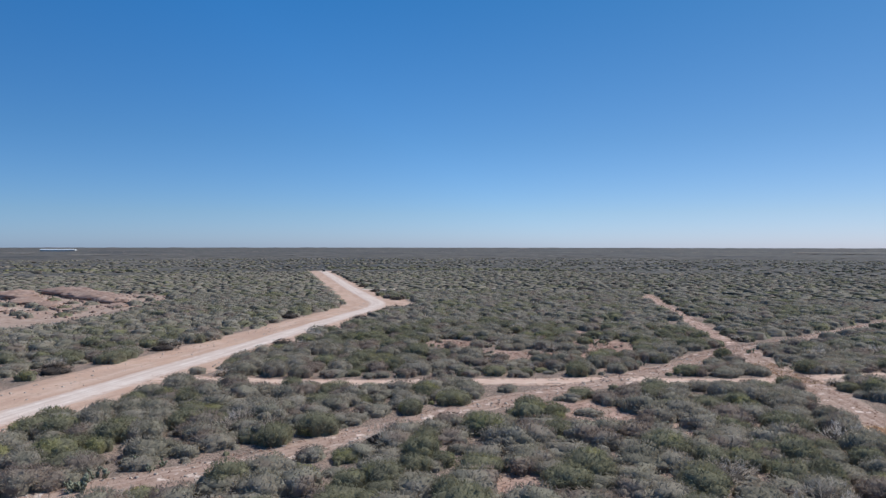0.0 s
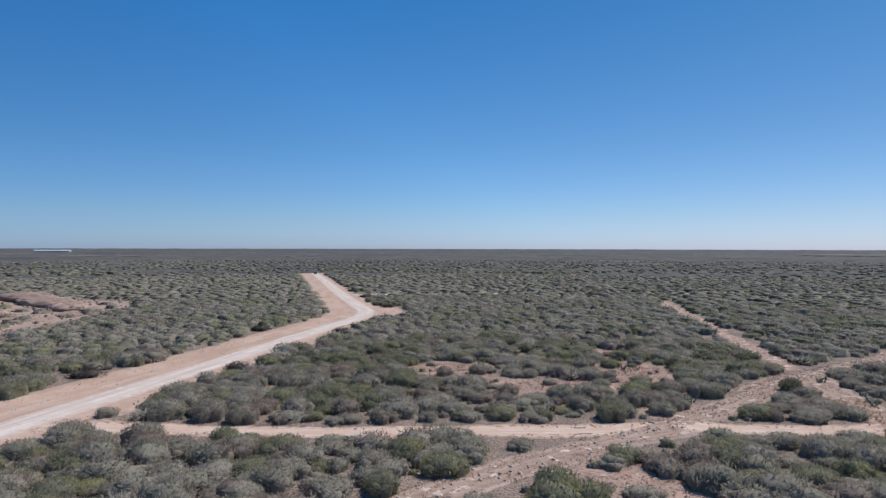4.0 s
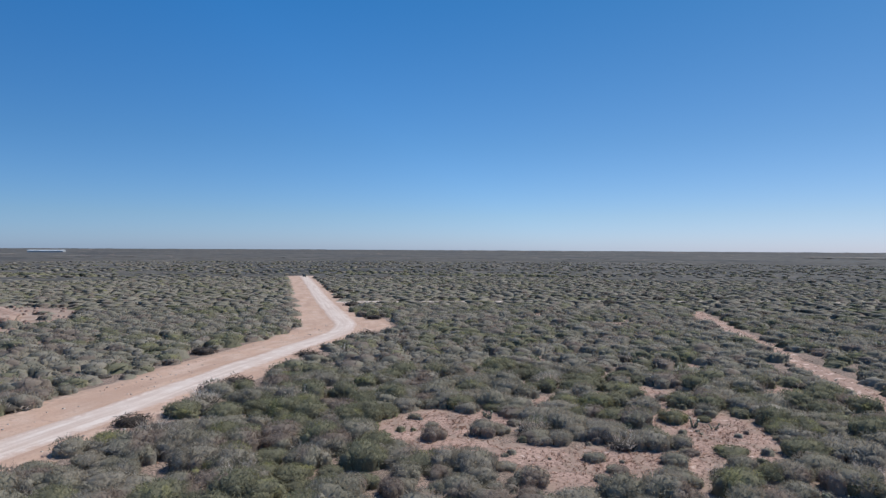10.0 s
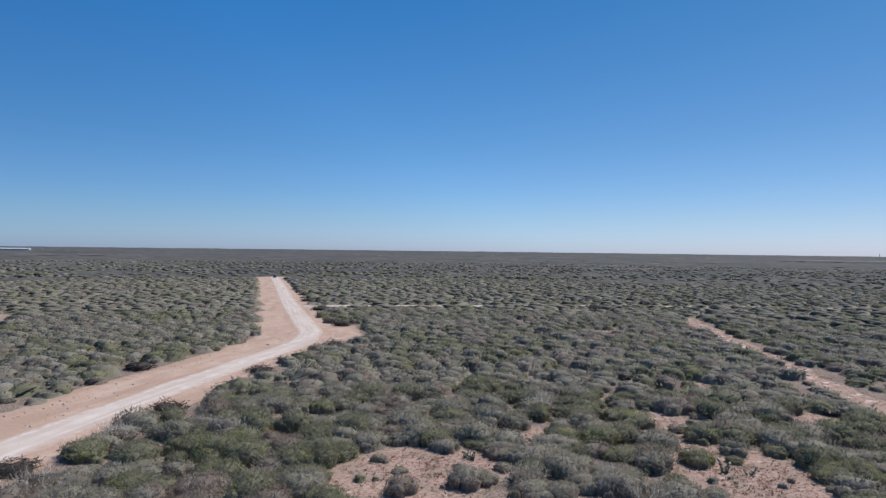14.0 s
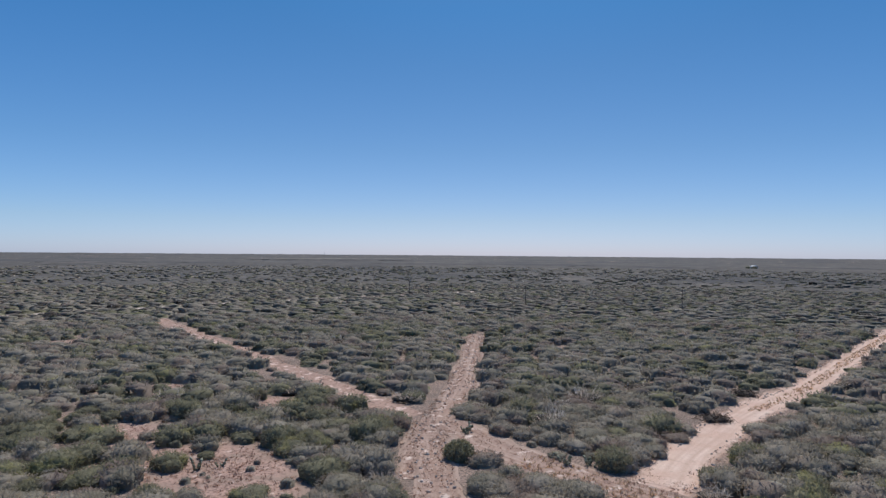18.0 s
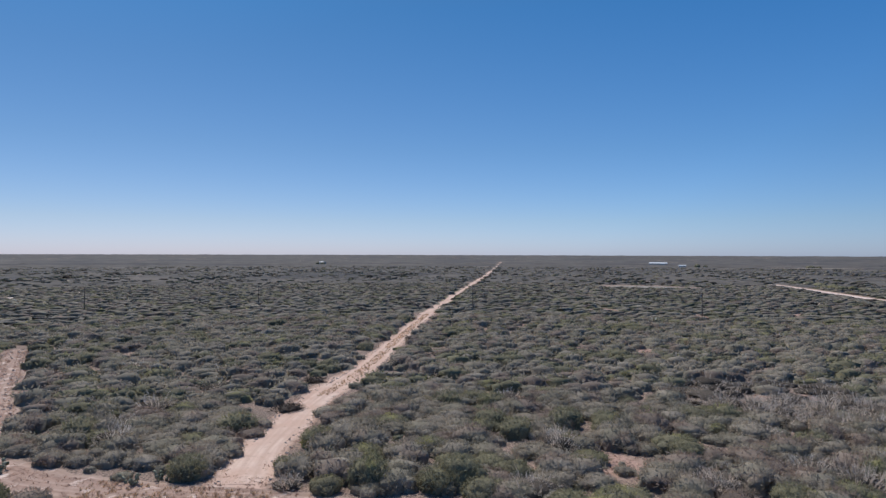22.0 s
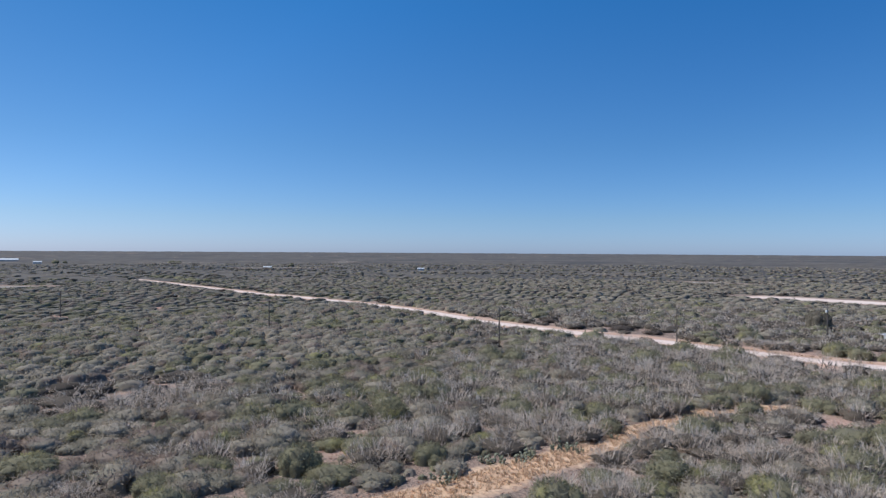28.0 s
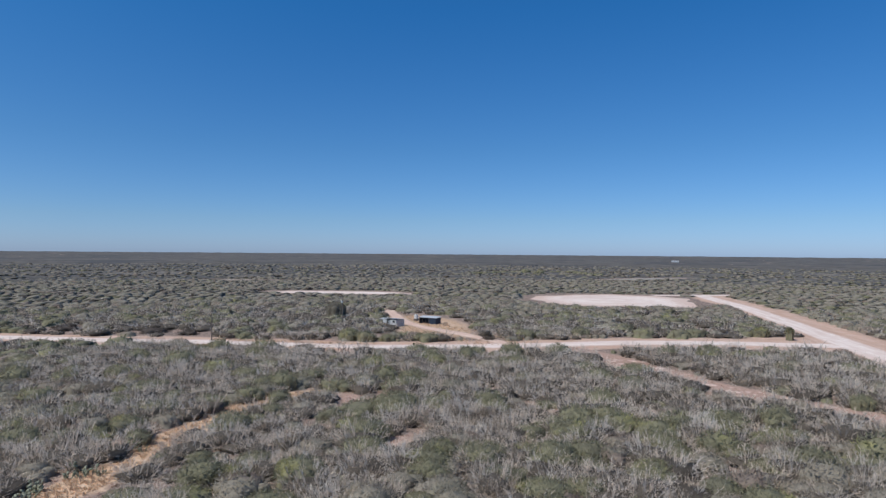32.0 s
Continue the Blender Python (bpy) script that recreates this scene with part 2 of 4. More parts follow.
M_FAR = ramp_mat("far_scrub", [(0.145, 0.13, 0.112), ((0.10, 0.091, 0.08), 0.03, 0.42, 0.6, 8.0), ((0.195, 0.168, 0.142), 0.009, 0.56, 0.7, 8.0), ((0.088, 0.083, 0.08), 0.004, 0.5, 0.62, 6.0)], 0.95)
M_WEED = ramp_mat("dry_weed", [(0.47, 0.305, 0.225), ((0.36, 0.235, 0.172), 0.6, 0.45, 0.65, 3.0)], 0.95, lean=0.3, leafy=0.2)
M_GRASS = ramp_mat("straw", [(0.67, 0.49, 0.325), ((0.56, 0.405, 0.27), 0.7, 0.45, 0.65, 3.0)], 0.9, lean=0.3, leafy=0.2)
M_DEAD = ramp_mat("dead_brush", [(0.075, 0.06, 0.05), ((0.14, 0.115, 0.095), 1.5, 0.5, 0.7, 4.0)], 0.95)
M_UMBER = ramp_mat("umber_leaves", [(0.19, 0.165, 0.125), ((0.12, 0.105, 0.08), 0.9, 0.45, 0.65, 3.0)], 0.9, lean=0.2, leafy=0.3)
M_STONE = ramp_mat("stone", [(0.50, 0.42, 0.36), ((0.32, 0.26, 0.22), 2.0, 0.5, 0.7, 4.0)], 0.9)
M_CACTUS = ramp_mat("cactus_pad", [(0.30, 0.30, 0.215), ((0.17, 0.18, 0.115), 1.5, 0.45, 0.65, 3.0)], 0.7)
M_RUBBLE = ramp_mat("rubble", [(0.36, 0.24, 0.185), ((0.47, 0.34, 0.27), 0.22, 0.48, 0.66, 6.0), ((0.25, 0.175, 0.135), 0.6, 0.54, 0.68, 6.0)], 0.95, 1.0, 0.9)
M_POLE = plain_mat("weathered_wood", (0.16, 0.135, 0.115), 0.85, 0.0, (0.09, 0.075, 0.065))
M_PORCELAIN = plain_mat("porcelain", (0.45, 0.42, 0.40), 0.3)
M_STEEL = plain_mat("grey_steel", (0.30, 0.31, 0.32), 0.5, 0.3)
M_TIN = plain_mat("tin_roof", (0.60, 0.60, 0.60), 0.55, 0.1, (0.45, 0.44, 0.43))
M_TINWHITE = plain_mat("white_roof", (0.78, 0.78, 0.78), 0.5, 0.0, (0.68, 0.68, 0.66))
M_WHITE = plain_mat("white_paint", (0.66, 0.65, 0.62), 0.6, 0.0, (0.50, 0.48, 0.45))
M_PALEWALL = plain_mat("pale_wall", (0.52, 0.51, 0.49), 0.6, 0.0, (0.33, 0.32, 0.30))
M_BLUE = plain_mat("blue_sheet", (0.028, 0.04, 0.065), 0.5, 0.0, (0.05, 0.06, 0.08))
M_DARK = plain_mat("dark_opening", (0.03, 0.03, 0.032), 0.4)
M_CRATE = plain_mat("crate_wood", (0.48, 0.35, 0.24), 0.8)


# ---- the plan: way points of roads and tracks, metres ----
MAIN = [(-46.5, -291), (-50, -262), (-57, -213), (-62, -140), (-66, -80), (-71, 0), (-75, 63), (-76.6, 97), (-77.6, 128), (-79.5, 156), (-81, 185), (-82, 211), (-87, 228), (-97, 246), (-125, 294), (-213, 451), (-246, 509)]
CROSS = [(-22, -281), (-35, -286.5), (-48, -292), (-66, -301)]
SIDE = [(498, 18), (415, 2), (306, -16), (268, -27), (211, -38), (181, -41), (145, -39.5), (125, -43), (104, -47), (86, -51.5), (68, -54), (44, -58.5), (11, -73), (-11, -86), (-31, -93), (-50, -97), (-66, -99)]
TRACK_A = [(-75, 88), (-66.8, 89.7), (-46, 93.4), (-33.6, 96.3), (-20, 100.6), (-7.4, 104.3), (2.4, 109), (10.4, 109.6), (19.3, 111), (28.5, 115.4), (38, 120)]
TRACK_A1 = [(0, 108), (5.5, 115), (12, 124), (19, 137), (26, 149)]
TRACK_B = [(-58, 28), (-45, 46), (-36.6, 56), (-30, 66), (-24, 75), (-17.6, 85.5), (-7, 98.4), (2, 108)]
CUT_NORTH = [(26, 152), (24.5, 162), (23.6, 180), (21.4, 208), (19, 238), (16, 278), (14.8, 302)]
CUT_EAST = [(14, 131), (22, 143), (29, 150.5), (41, 164), (57.5, 185), (79.6, 214), (83, 219)]
CUT_SOUTH = [(27.7, 147), (26, 137), (26.6, 130), (28.5, 121), (30.3, 112), (31, 101), (32, 88), (33, 66), (33.4, 46), (34.8, 30), (36.6, 16), (38.2, 3), (36, -7), (31, -12)]
LONG = [(33, 117.5), (46, 123), (68, 130), (90, 134.4), (130, 146), (195, 164.6), (268, 183), (370, 208.5), (585, 261), (1152, 410), (1700, 554)]
FAR_TRACK = [(-122, 298), (-93, 308.5), (-66, 319), (-35, 332), (-13, 339), (11, 346), (44, 355), (95, 365), (130, 368), (176, 378), (216, 384), (300, 398)]
RED = [(2, -72), (-11.7, -58), (-23, -42.5), (-28.5, -36), (-36, -29.5), (-46, -21), (-60, -8), (-70, 2)]
DRIVE = [(75, -146), (67.6, -131.5), (58.2, -115.2), (49.7, -103.1), (41.3, -95.8), (30.2, -87.9), (21, -79.6), (15, -73)]
# clearings: centre, half-axes, turn
PADS = [(-4, -236, 38, 42, 8), (140, -233, 40, 13, 12), (425, 100, 30, 14, 75), (-20, -515, 60, 14, 49), (268, -338, 34, 10, 8)]
YARD = (46, -106, 12, 32, 28)
LAWN = (41, -85, 12, 6, -35)
BEND = (-84, 231, 9.5, 17, 22)
DIGGING = (-205, 170, 50, 76, 22)
# bulldozed brush piles: place, radius, height
PILES = [(-95.2, 174.5, 3.0, 2.0), (-71.9, 150.6, 2.6, 1.5), (-70.9, 126.6, 2.6, 1.4), (-109.8, 285.5, 3.4, 1.8), (-85.2, 245.4, 3.2, 2.0), (-73.2, 209.6, 2.6, 1.4), (-73.6, 178.2, 2.6, 1.2), (-91.6, 113.8, 3.0, 1.6), (-93, 88, 3, 1.4), (-130, 318, 3, 1.6), (-146, 349, 3, 1.5), (134, -57.5, 4.2, 1.8), (109, -61.8, 4.6, 2.0), (98, -62, 3.2, 1.6), (48, -80, 2.6, 1.3), (21.4, -80.2, 1.8, 1.2), (262, -40, 3, 1.8), (230, -48, 3, 1.8), (330, -24, 3, 1.8), (59, 129.8, 2.4, 0.8), (77, 136.8, 2.2, 0.8)]
# bare, thinly grown patches: centre and radius
BARE_NORTH = [(-35, 134, 7), (-25, 152, 4), (-7.6, 150, 6), (0, 147, 5), (-1, 188, 4), (-34, 271, 8), (-10, 252, 7), (-57, 186, 4), (-51, 151, 3), (-11, 126, 6), (3.5, 116, 5), (-17, 125, 5), (-4, 143, 5), (-7, 159, 4), (12, 169, 4), (26, 144, 2.5), (30, 116, 5), (-36, 139, 5), (-29, 141, 5), (-30, 129, 5), (-22, 128, 5), (-13, 129, 5), (-7, 131, 5), (1, 142, 5), (-2, 136, 5), (-9, 164, 4)]
BARE = BARE_NORTH + [(-1, 85, 5), (7.5, 79, 4), (-7.6, 57, 4), (-5.5, 89, 5), (52, 84.5, 4), (237, 109, 9), (211, 68, 8), (241, 38, 10), (172, 124, 6), (133, 85, 5), (51, 49, 4), (92, 62, 5), (227, 73, 9), (45, -44, 5), (57, 39, 3), (60, -62, 5), (43, -41, 3), (-12, -50, 6), (24, -10, 5), (8, -20, 4), (-2, -14, 3.5), (12, 8, 3)]


# ---- vegetation templates ----
def seg_distance(px, py, pts):
    """Distance from many points to a polyline."""
    best = np.full(px.shape, 1e9)
    for (ax, ay), (bx, by) in zip(pts[:-1], pts[1:]):
        dx, dy = bx - ax, by - ay
        s = np.clip(((px - ax) * dx + (py - ay) * dy) / (dx * dx + dy * dy), 0, 1)
        best = np.minimum(best, np.hypot(px - ax - s * dx, py - ay - s * dy))
    return best


def in_ellipse(px, py, e, grow=0.0):
    cx, cy, rx, ry, turn = e
    c, s = math.cos(radians(turn)), math.sin(radians(turn))
    u, v = c * (px - cx) + s * (py - cy), -s * (px - cx) + c * (py - cy)
    return (np.abs(u) / (rx + grow)) ** 2.6 + (np.abs(v) / (ry + grow)) ** 2.6 < 1


def spline(pts, step):
    """A smooth line through the way points, with its points about step apart."""
    p = np.array(pts, float)
    ext = np.vstack([2 * p[0] - p[1], p, 2 * p[-1] - p[-2]])
    out = []
    for i in range(1, len(ext) - 2):
        a, b, c, d = ext[i - 1], ext[i], ext[i + 1], ext[i + 2]
        m1, m2 = (c - a) / 2, (d - b) / 2
        h = np.linalg.norm(c - b)
        m1, m2 = m1 * min(1, h / max(np.linalg.norm(m1), 1e-6)), m2 * min(1, h / max(np.linalg.norm(m2), 1e-6))
        n = max(2, int(h / step))
        for k in range(n):
            s = k / n
            out.append((2 * s**3 - 3 * s**2 + 1) * b + (s**3 - 2 * s**2 + s) * m1 + (3 * s**2 - 2 * s**3) * c + (s**3 - s**2) * m2)
    out.append(p[-1])
    return np.array(out)


def dome(rng, rings, around, r, h, rough):
    """A lumpy closed dome as vertices and triangles; its foot lies at z = 0."""
    v, t = [], []
    phase = rng.uniform(0, 6.28, 3)
    for i in range(rings):
        e = (i / rings) * 1.45
        for k in range(around):
            a = (k + 0.5 * (i % 2)) / around * 2 * math.pi
            w = 1 + rough * (0.5 * math.sin(3 * a + phase[0]) + 0.4 * math.sin(5 * a + phase[1] + 2 * e)) + rng.uniform(-rough, rough) * 0.6
            bulge = 0.82 + 0.18 * math.sin(min(1.5, e * 2.2))
            v.append((r * w * bulge * math.cos(e) * math.cos(a), r * w * bulge * math.cos(e) * math.sin(a), h * math.sin(e) * (1 + rng.uniform(-rough, rough) * 0.7)))
    v.append((rng.uniform(-.1, .1) * r, rng.uniform(-.1, .1) * r, h * (1 + rng.uniform(-.08, .08))))
    for i in range(rings - 1):
        for k in range(around):
            a, b = i * around + k, i * around + (k + 1) % around
            c, d = a + around, b + around
            t += [(a, b, d), (a, d, c)]
    top, base = len(v) - 1, (rings - 1) * around
    t += [(base + k, base + (k + 1) % around, top) for k in range(around)]
    return np.array(v), np.array(t)


def lobes_of(rng, n, r, h):
    """Centres and half-axes of the rounded lobes that make up a crown r wide and h high."""
    a = (np.arange(n) + rng.uniform(0, 0.7, n)) / max(n - 1, 1) * 6.2832
    first = np.arange(n) == 0
    q = np.where(first, 0.05, rng.uniform(0.44, 0.6, n))
    wide = np.where(first, 0.82 if n > 1 else 0.95, rng.uniform(0.40, 0.52, n)) * r
    tall = np.where(first, 0.60, rng.uniform(0.38, 0.52, n)) * h
    z = np.where(first, 0.40, rng.uniform(0.24, 0.38, n)) * h
    return np.stack([r * q * np.cos(a), r * q * np.sin(a), z], 1), np.stack([wide, wide, tall], 1)


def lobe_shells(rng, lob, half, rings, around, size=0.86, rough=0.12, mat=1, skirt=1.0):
    """One rounded, dented dome for each lobe of a crown, its rim drawn down to the ground. skirt: how far the rim spreads."""
    v, t = [], []
    for c, e in zip(lob, half):
        n = len(v)
        for i in range(rings):
            lat = -0.35 + 1.62 * i / rings
            for k in range(around):
                a = (k + 0.5 * (i % 2) + rng.uniform(-0.2, 0.2)) / around * 6.2832
                g = size * (1 + rng.uniform(-rough, rough))
                p = c + e * g * np.array([math.cos(lat) * math.cos(a), math.cos(lat) * math.sin(a), math.sin(lat)])
                if i == 0:
                    p = c + (p - c) * skirt
                v.append((p[0], p[1], -0.03 if i == 0 else max(p[2], 0.05)))
        v.append(tuple(c + e * size * np.array([rng.uniform(-0.1, 0.1), rng.uniform(-0.1, 0.1), 1.0])))
        for i in range(rings - 1):
            for k in range(around):
                p, q = n + i * around + k, n + i * around + (k + 1) % around
                t += [(p, q, q + around, mat), (p, q + around, p + around, mat)]
        top, base = len(v) - 1, n + (rings - 1) * around
        t += [(base + k, base + (k + 1) % around, top, mat) for k in range(around)]
    return np.array(v), np.array(t)


def sprays(rng, n, lob, half, length, width, out, up, shell=0.85):
    """n small leafy sprays or twigs on the outer side of a crown. out: how steeply they stand off it, from lying along it to pointing straight out."""
    m = 3 * n + 8
    k = rng.choice(len(lob), m, p=(half[:, 0] ** 2) / (half[:, 0] ** 2).sum())
    d = rng.normal(size=(m, 3))
    d[:, 2] = np.where(d[:, 2] < -0.3, -d[:, 2], d[:, 2])
    d /= np.linalg.norm(d, axis=1)[:, None]
    c = lob[k] + d * half[k] * (shell + (1.02 - shell) * rng.uniform(0, 1, m)[:, None])
    free = c[:, 2] > 0.04
    for j in range(len(lob)):
        free &= (k == j) | ((((c - lob[j]) / (half[j] * 0.9)) ** 2).sum(1) > 1)
    keep = np.nonzero(free)[0][:n]
    k, d, c, n = k[keep], d[keep], c[keep], len(keep)
    nrm = d / half[k]
    nrm /= np.linalg.norm(nrm, axis=1)[:, None]
    along = rng.normal(size=(n, 3))
    along -= nrm * (along * nrm).sum(1)[:, None]
    along /= np.linalg.norm(along, axis=1)[:, None]
    w = along * (1 - out) + nrm * out + np.array([0, 0, up])
    w /= np.linalg.norm(w, axis=1)[:, None]
    side = np.cross(w, nrm + rng.normal(scale=0.3, size=(n, 3)))
    side /= np.linalg.norm(side, axis=1)[:, None]
    size = rng.uniform(0.6, 1.35, (n, 1))
    v = np.stack([c - side * width * size, c + side * width * size, c + w * length * size], 1).reshape(-1, 3)
    t = np.arange(3 * n).reshape(-1, 3)
    face = np.cross(v[1::3] - v[0::3], v[2::3] - v[0::3])
    flip = (face * nrm).sum(1) < 0
    t[flip] = t[flip][:, ::-1]
    return v, t


def vase(rng, n, r, h, twigs, thick, length, width):
    """n bare limbs that spread like a vase from a clump of stems, each with a spray of twigs along its outer half."""
    a = rng.uniform(0, 6.2832, n)
    up = np.arcsin(rng.uniform(0.05, 0.96, n))
    reach = rng.uniform(0.72, 1.05, n)
    out = np.stack([np.cos(a), np.sin(a)], 1)
    foot = np.hstack([out * (0.3 * r * rng.uniform(0, 1, n) * np.cos(up))[:, None], np.full((n, 1), -0.03)])
    tip = np.hstack([out * (r * reach * np.cos(up))[:, None], (h * reach * np.sin(up))[:, None]]) + rng.normal(scale=0.06 * r, size=(n, 3))
    tip[:, 2] = np.maximum(tip[:, 2], 0.15)
    mid = foot + (tip - foot) * np.array([0.62, 0.62, 0.36]) + rng.normal(scale=0.05 * r, size=(n, 3))
    mid[:, 2] = np.maximum(mid[:, 2], 0.05)

    def blades(p, q, w):
        side = np.cross(q - p, rng.normal(size=p.shape))
        side *= (w / np.maximum(np.linalg.norm(side, axis=1), 1e-6))[:, None]
        return np.stack([p - side, p + side, q], 1).reshape(-1, 3)

    bold = thick * rng.uniform(0.4, 1.7, n)
    limb = np.vstack([blades(foot, tip * 0.35 + mid * 0.65, bold), blades(mid, tip, bold * 0.75)])
    s = rng.uniform(0.0, 0.95, (n, twigs, 1))
    start = (mid[:, None] + (tip - mid)[:, None] * s).reshape(-1, 3)
    way = np.repeat((tip - mid) / np.linalg.norm(tip - mid, axis=1)[:, None], twigs, 0) + rng.normal(scale=0.5, size=(n * twigs, 3)) + np.array([0, 0, 0.15])
    way /= np.linalg.norm(way, axis=1)[:, None]
    fine = blades(start, start + way * length * rng.uniform(0.5, 1.4, (n * twigs, 1)), width)
    limbs = np.arange(len(limb)).reshape(-1, 3)
    return stack(shade((limb, limbs), 0), shade((fine, np.arange(len(fine)).reshape(-1, 3)), 0))


def branches(rng, stems, r, h, thick, forks=2, twigs=3, levels=3):
    """Crooked tapering stems that fork into twigs, each a thin three-sided spike."""
    v, t = [], []

    def spike(a, b, ra, rb):
        w = (b - a) / max(np.linalg.norm(b - a), 1e-6)
        s = np.cross(w, (0.3, 0.9, 0.2))
        s /= np.linalg.norm(s)
        u = np.cross(w, s)
        n = len(v)
        for j in range(3):
            v.append(a + ra * (math.cos(j * 2.094) * s + math.sin(j * 2.094) * u))
        if rb == 0:
            v.append(b)
            t.extend([(n + j, n + (j + 1) % 3, n + 3) for j in range(3)])
            return
        for j in range(3):
            v.append(b + rb * (math.cos(j * 2.094) * s + math.sin(j * 2.094) * u))
        for j in range(3):
            k = (j + 1) % 3
            t.extend([(n + j, n + k, n + 3 + k), (n + j, n + 3 + k, n + 3 + j)])

    def grow(a, way, length, ra, level):
        b = a + way * length
        spike(a, b, ra, ra * 0.6 if level else 0)
        if level == 0:
            return
        for _ in range(forks if level > 1 else twigs):
            w = way + rng.normal(scale=0.55, size=3) + np.array([0, 0, 0.12])
            w /= np.linalg.norm(w)
            s = rng.uniform(0.45, 1.0)
            grow(a + (b - a) * s, w, length * rng.uniform(0.5, 0.8), ra * 0.6, level - 1)

    for i in range(stems):
        a = (i + rng.uniform(0, 0.8)) / stems * 6.28
        w = np.array([math.cos(a) * r / h * 0.8, math.sin(a) * r / h * 0.8, 1.0])
        w /= np.linalg.norm(w)
        grow(np.array([0.12 * math.cos(a), 0.12 * math.sin(a), -0.05]), w, h * rng.uniform(0.38, 0.5), thick, levels)
    return np.array(v), np.array(t)


def shade(form, k):
    """The same form, its triangles marked with material number k."""
    return form[0], np.hstack([form[1][:, :3], np.full((len(form[1]), 1), k)])


def stack(*parts):
    vs, ts, n = [], [], 0
    for v, t in parts:
        t = t.copy() if t.shape[1] == 4 else np.hstack([t, np.zeros((len(t), 1), int)])
        t[:, :3] += n
        vs.append(v)
        ts.append(t)
        n += len(v)
    return np.vstack(vs), np.vstack(ts)


def mesh_of(name, v, t, mat, smooth=False):
    """A mesh from vertices and faces. With several materials, the fourth column of the triangles says which one each takes."""
    me = bpy.data.meshes.new(name)
    v, t = np.asarray(v, np.float32), np.asarray(t, np.int32)
    which = None
    if isinstance(mat, tuple):
        t, which = (t[:, :3], t[:, 3]) if t.shape[1] == 4 else (t, np.zeros(len(t), np.int32))
    me.vertices.add(len(v))
    me.vertices.foreach_set("co", v.ravel())
    me.loops.add(t.size)
    me.loops.foreach_set("vertex_index", np.ascontiguousarray(t).ravel())
    me.polygons.add(len(t))
    me.polygons.foreach_set("loop_start", np.arange(0, t.size, t.shape[1], dtype=np.int32))
    if smooth:
        me.polygons.foreach_set("use_smooth", np.ones(len(t), bool))
    for m in mat if which is not None else (mat,):
        me.materials.append(m)
    if which is not None:
        me.polygons.foreach_set("material_index", np.ascontiguousarray(which))
    me.update(calc_edges=True)
    return me


def scatter(templates, x, y, turn, sx, sz, pick, z=None):
    """Lays templates out at many places; gives one set of vertices and triangles."""
    vs, ts, n = [], [], 0
    for i, (v, t) in enumerate(templates):
        k = np.nonzero(pick == i)[0]
        if not len(k):
            continue
        c, s = np.cos(turn[k])[:, None], np.sin(turn[k])[:, None]
        px = (c * v[:, 0] - s * v[:, 1]) * sx[k][:, None] + x[k][:, None]
        py = (s * v[:, 0] + c * v[:, 1]) * sx[k][:, None] + y[k][:, None]
        pz = v[None, :, 2] * sz[k][:, None] + (0 if z is None else z[k][:, None])
        vs.append(np.stack([px, py, pz], 2).reshape(-1, 3))
        cols = t.shape[1]
        grid = np.repeat(t[None], len(k), 0)
        grid[:, :, :3] += (np.arange(len(k)) * len(v))[:, None, None] + n
        ts.append(grid.reshape(-1, cols))
        n += len(k) * len(v)
    return np.vstack(vs), np.vstack(ts)


def part(name, bm, material, parent, label=""):
    """Links a bmesh as one mesh object under a thing or a part."""
    me = bpy.data.meshes.new(name)
    bm.to_mesh(me)
    bm.free()
    me.materials.append(material)
    ob = new(name, me)
    ob.parent = parent
    if label:
        tagged(ob, label)
    return ob


def part_mesh(name, me, parent, label=""):
    ob = new(name, me)
    ob.parent = parent
    if label:
        tagged(ob, label)
    return ob


# ---- ground, roads and tracks ----
def build_ground():
    radii = np.concatenate([np.linspace(0, 700, 26)[1:], np.geomspace(720, 4850, 34)])
    around = 240
    v, q = [(-10.0, 40.0, 0.0)], []
    for r in radii:
        rise = 9.0 * max(0.0, (r - 1500) / 3350) ** 1.5
        a = np.arange(around) / around * 2 * np.pi
        v += list(zip(-10 + r * np.cos(a), 40 + r * np.sin(a), np.full(around, rise)))
    t = [(0, 1 + k, 1 + (k + 1) % around) for k in range(around)]
    for i in range(len(radii) - 1):
        for k in range(around):
            a, b = 1 + i * around + k, 1 + i * around + (k + 1) % around
            t += [(a, a + around, b + around), (a, b + around, b)]
    tagged(new("ground", mesh_of("ground", v, t, M_SOIL, True)), "pinkish dry sandy soil with litter under thorn scrub", "ground", kind="structure")


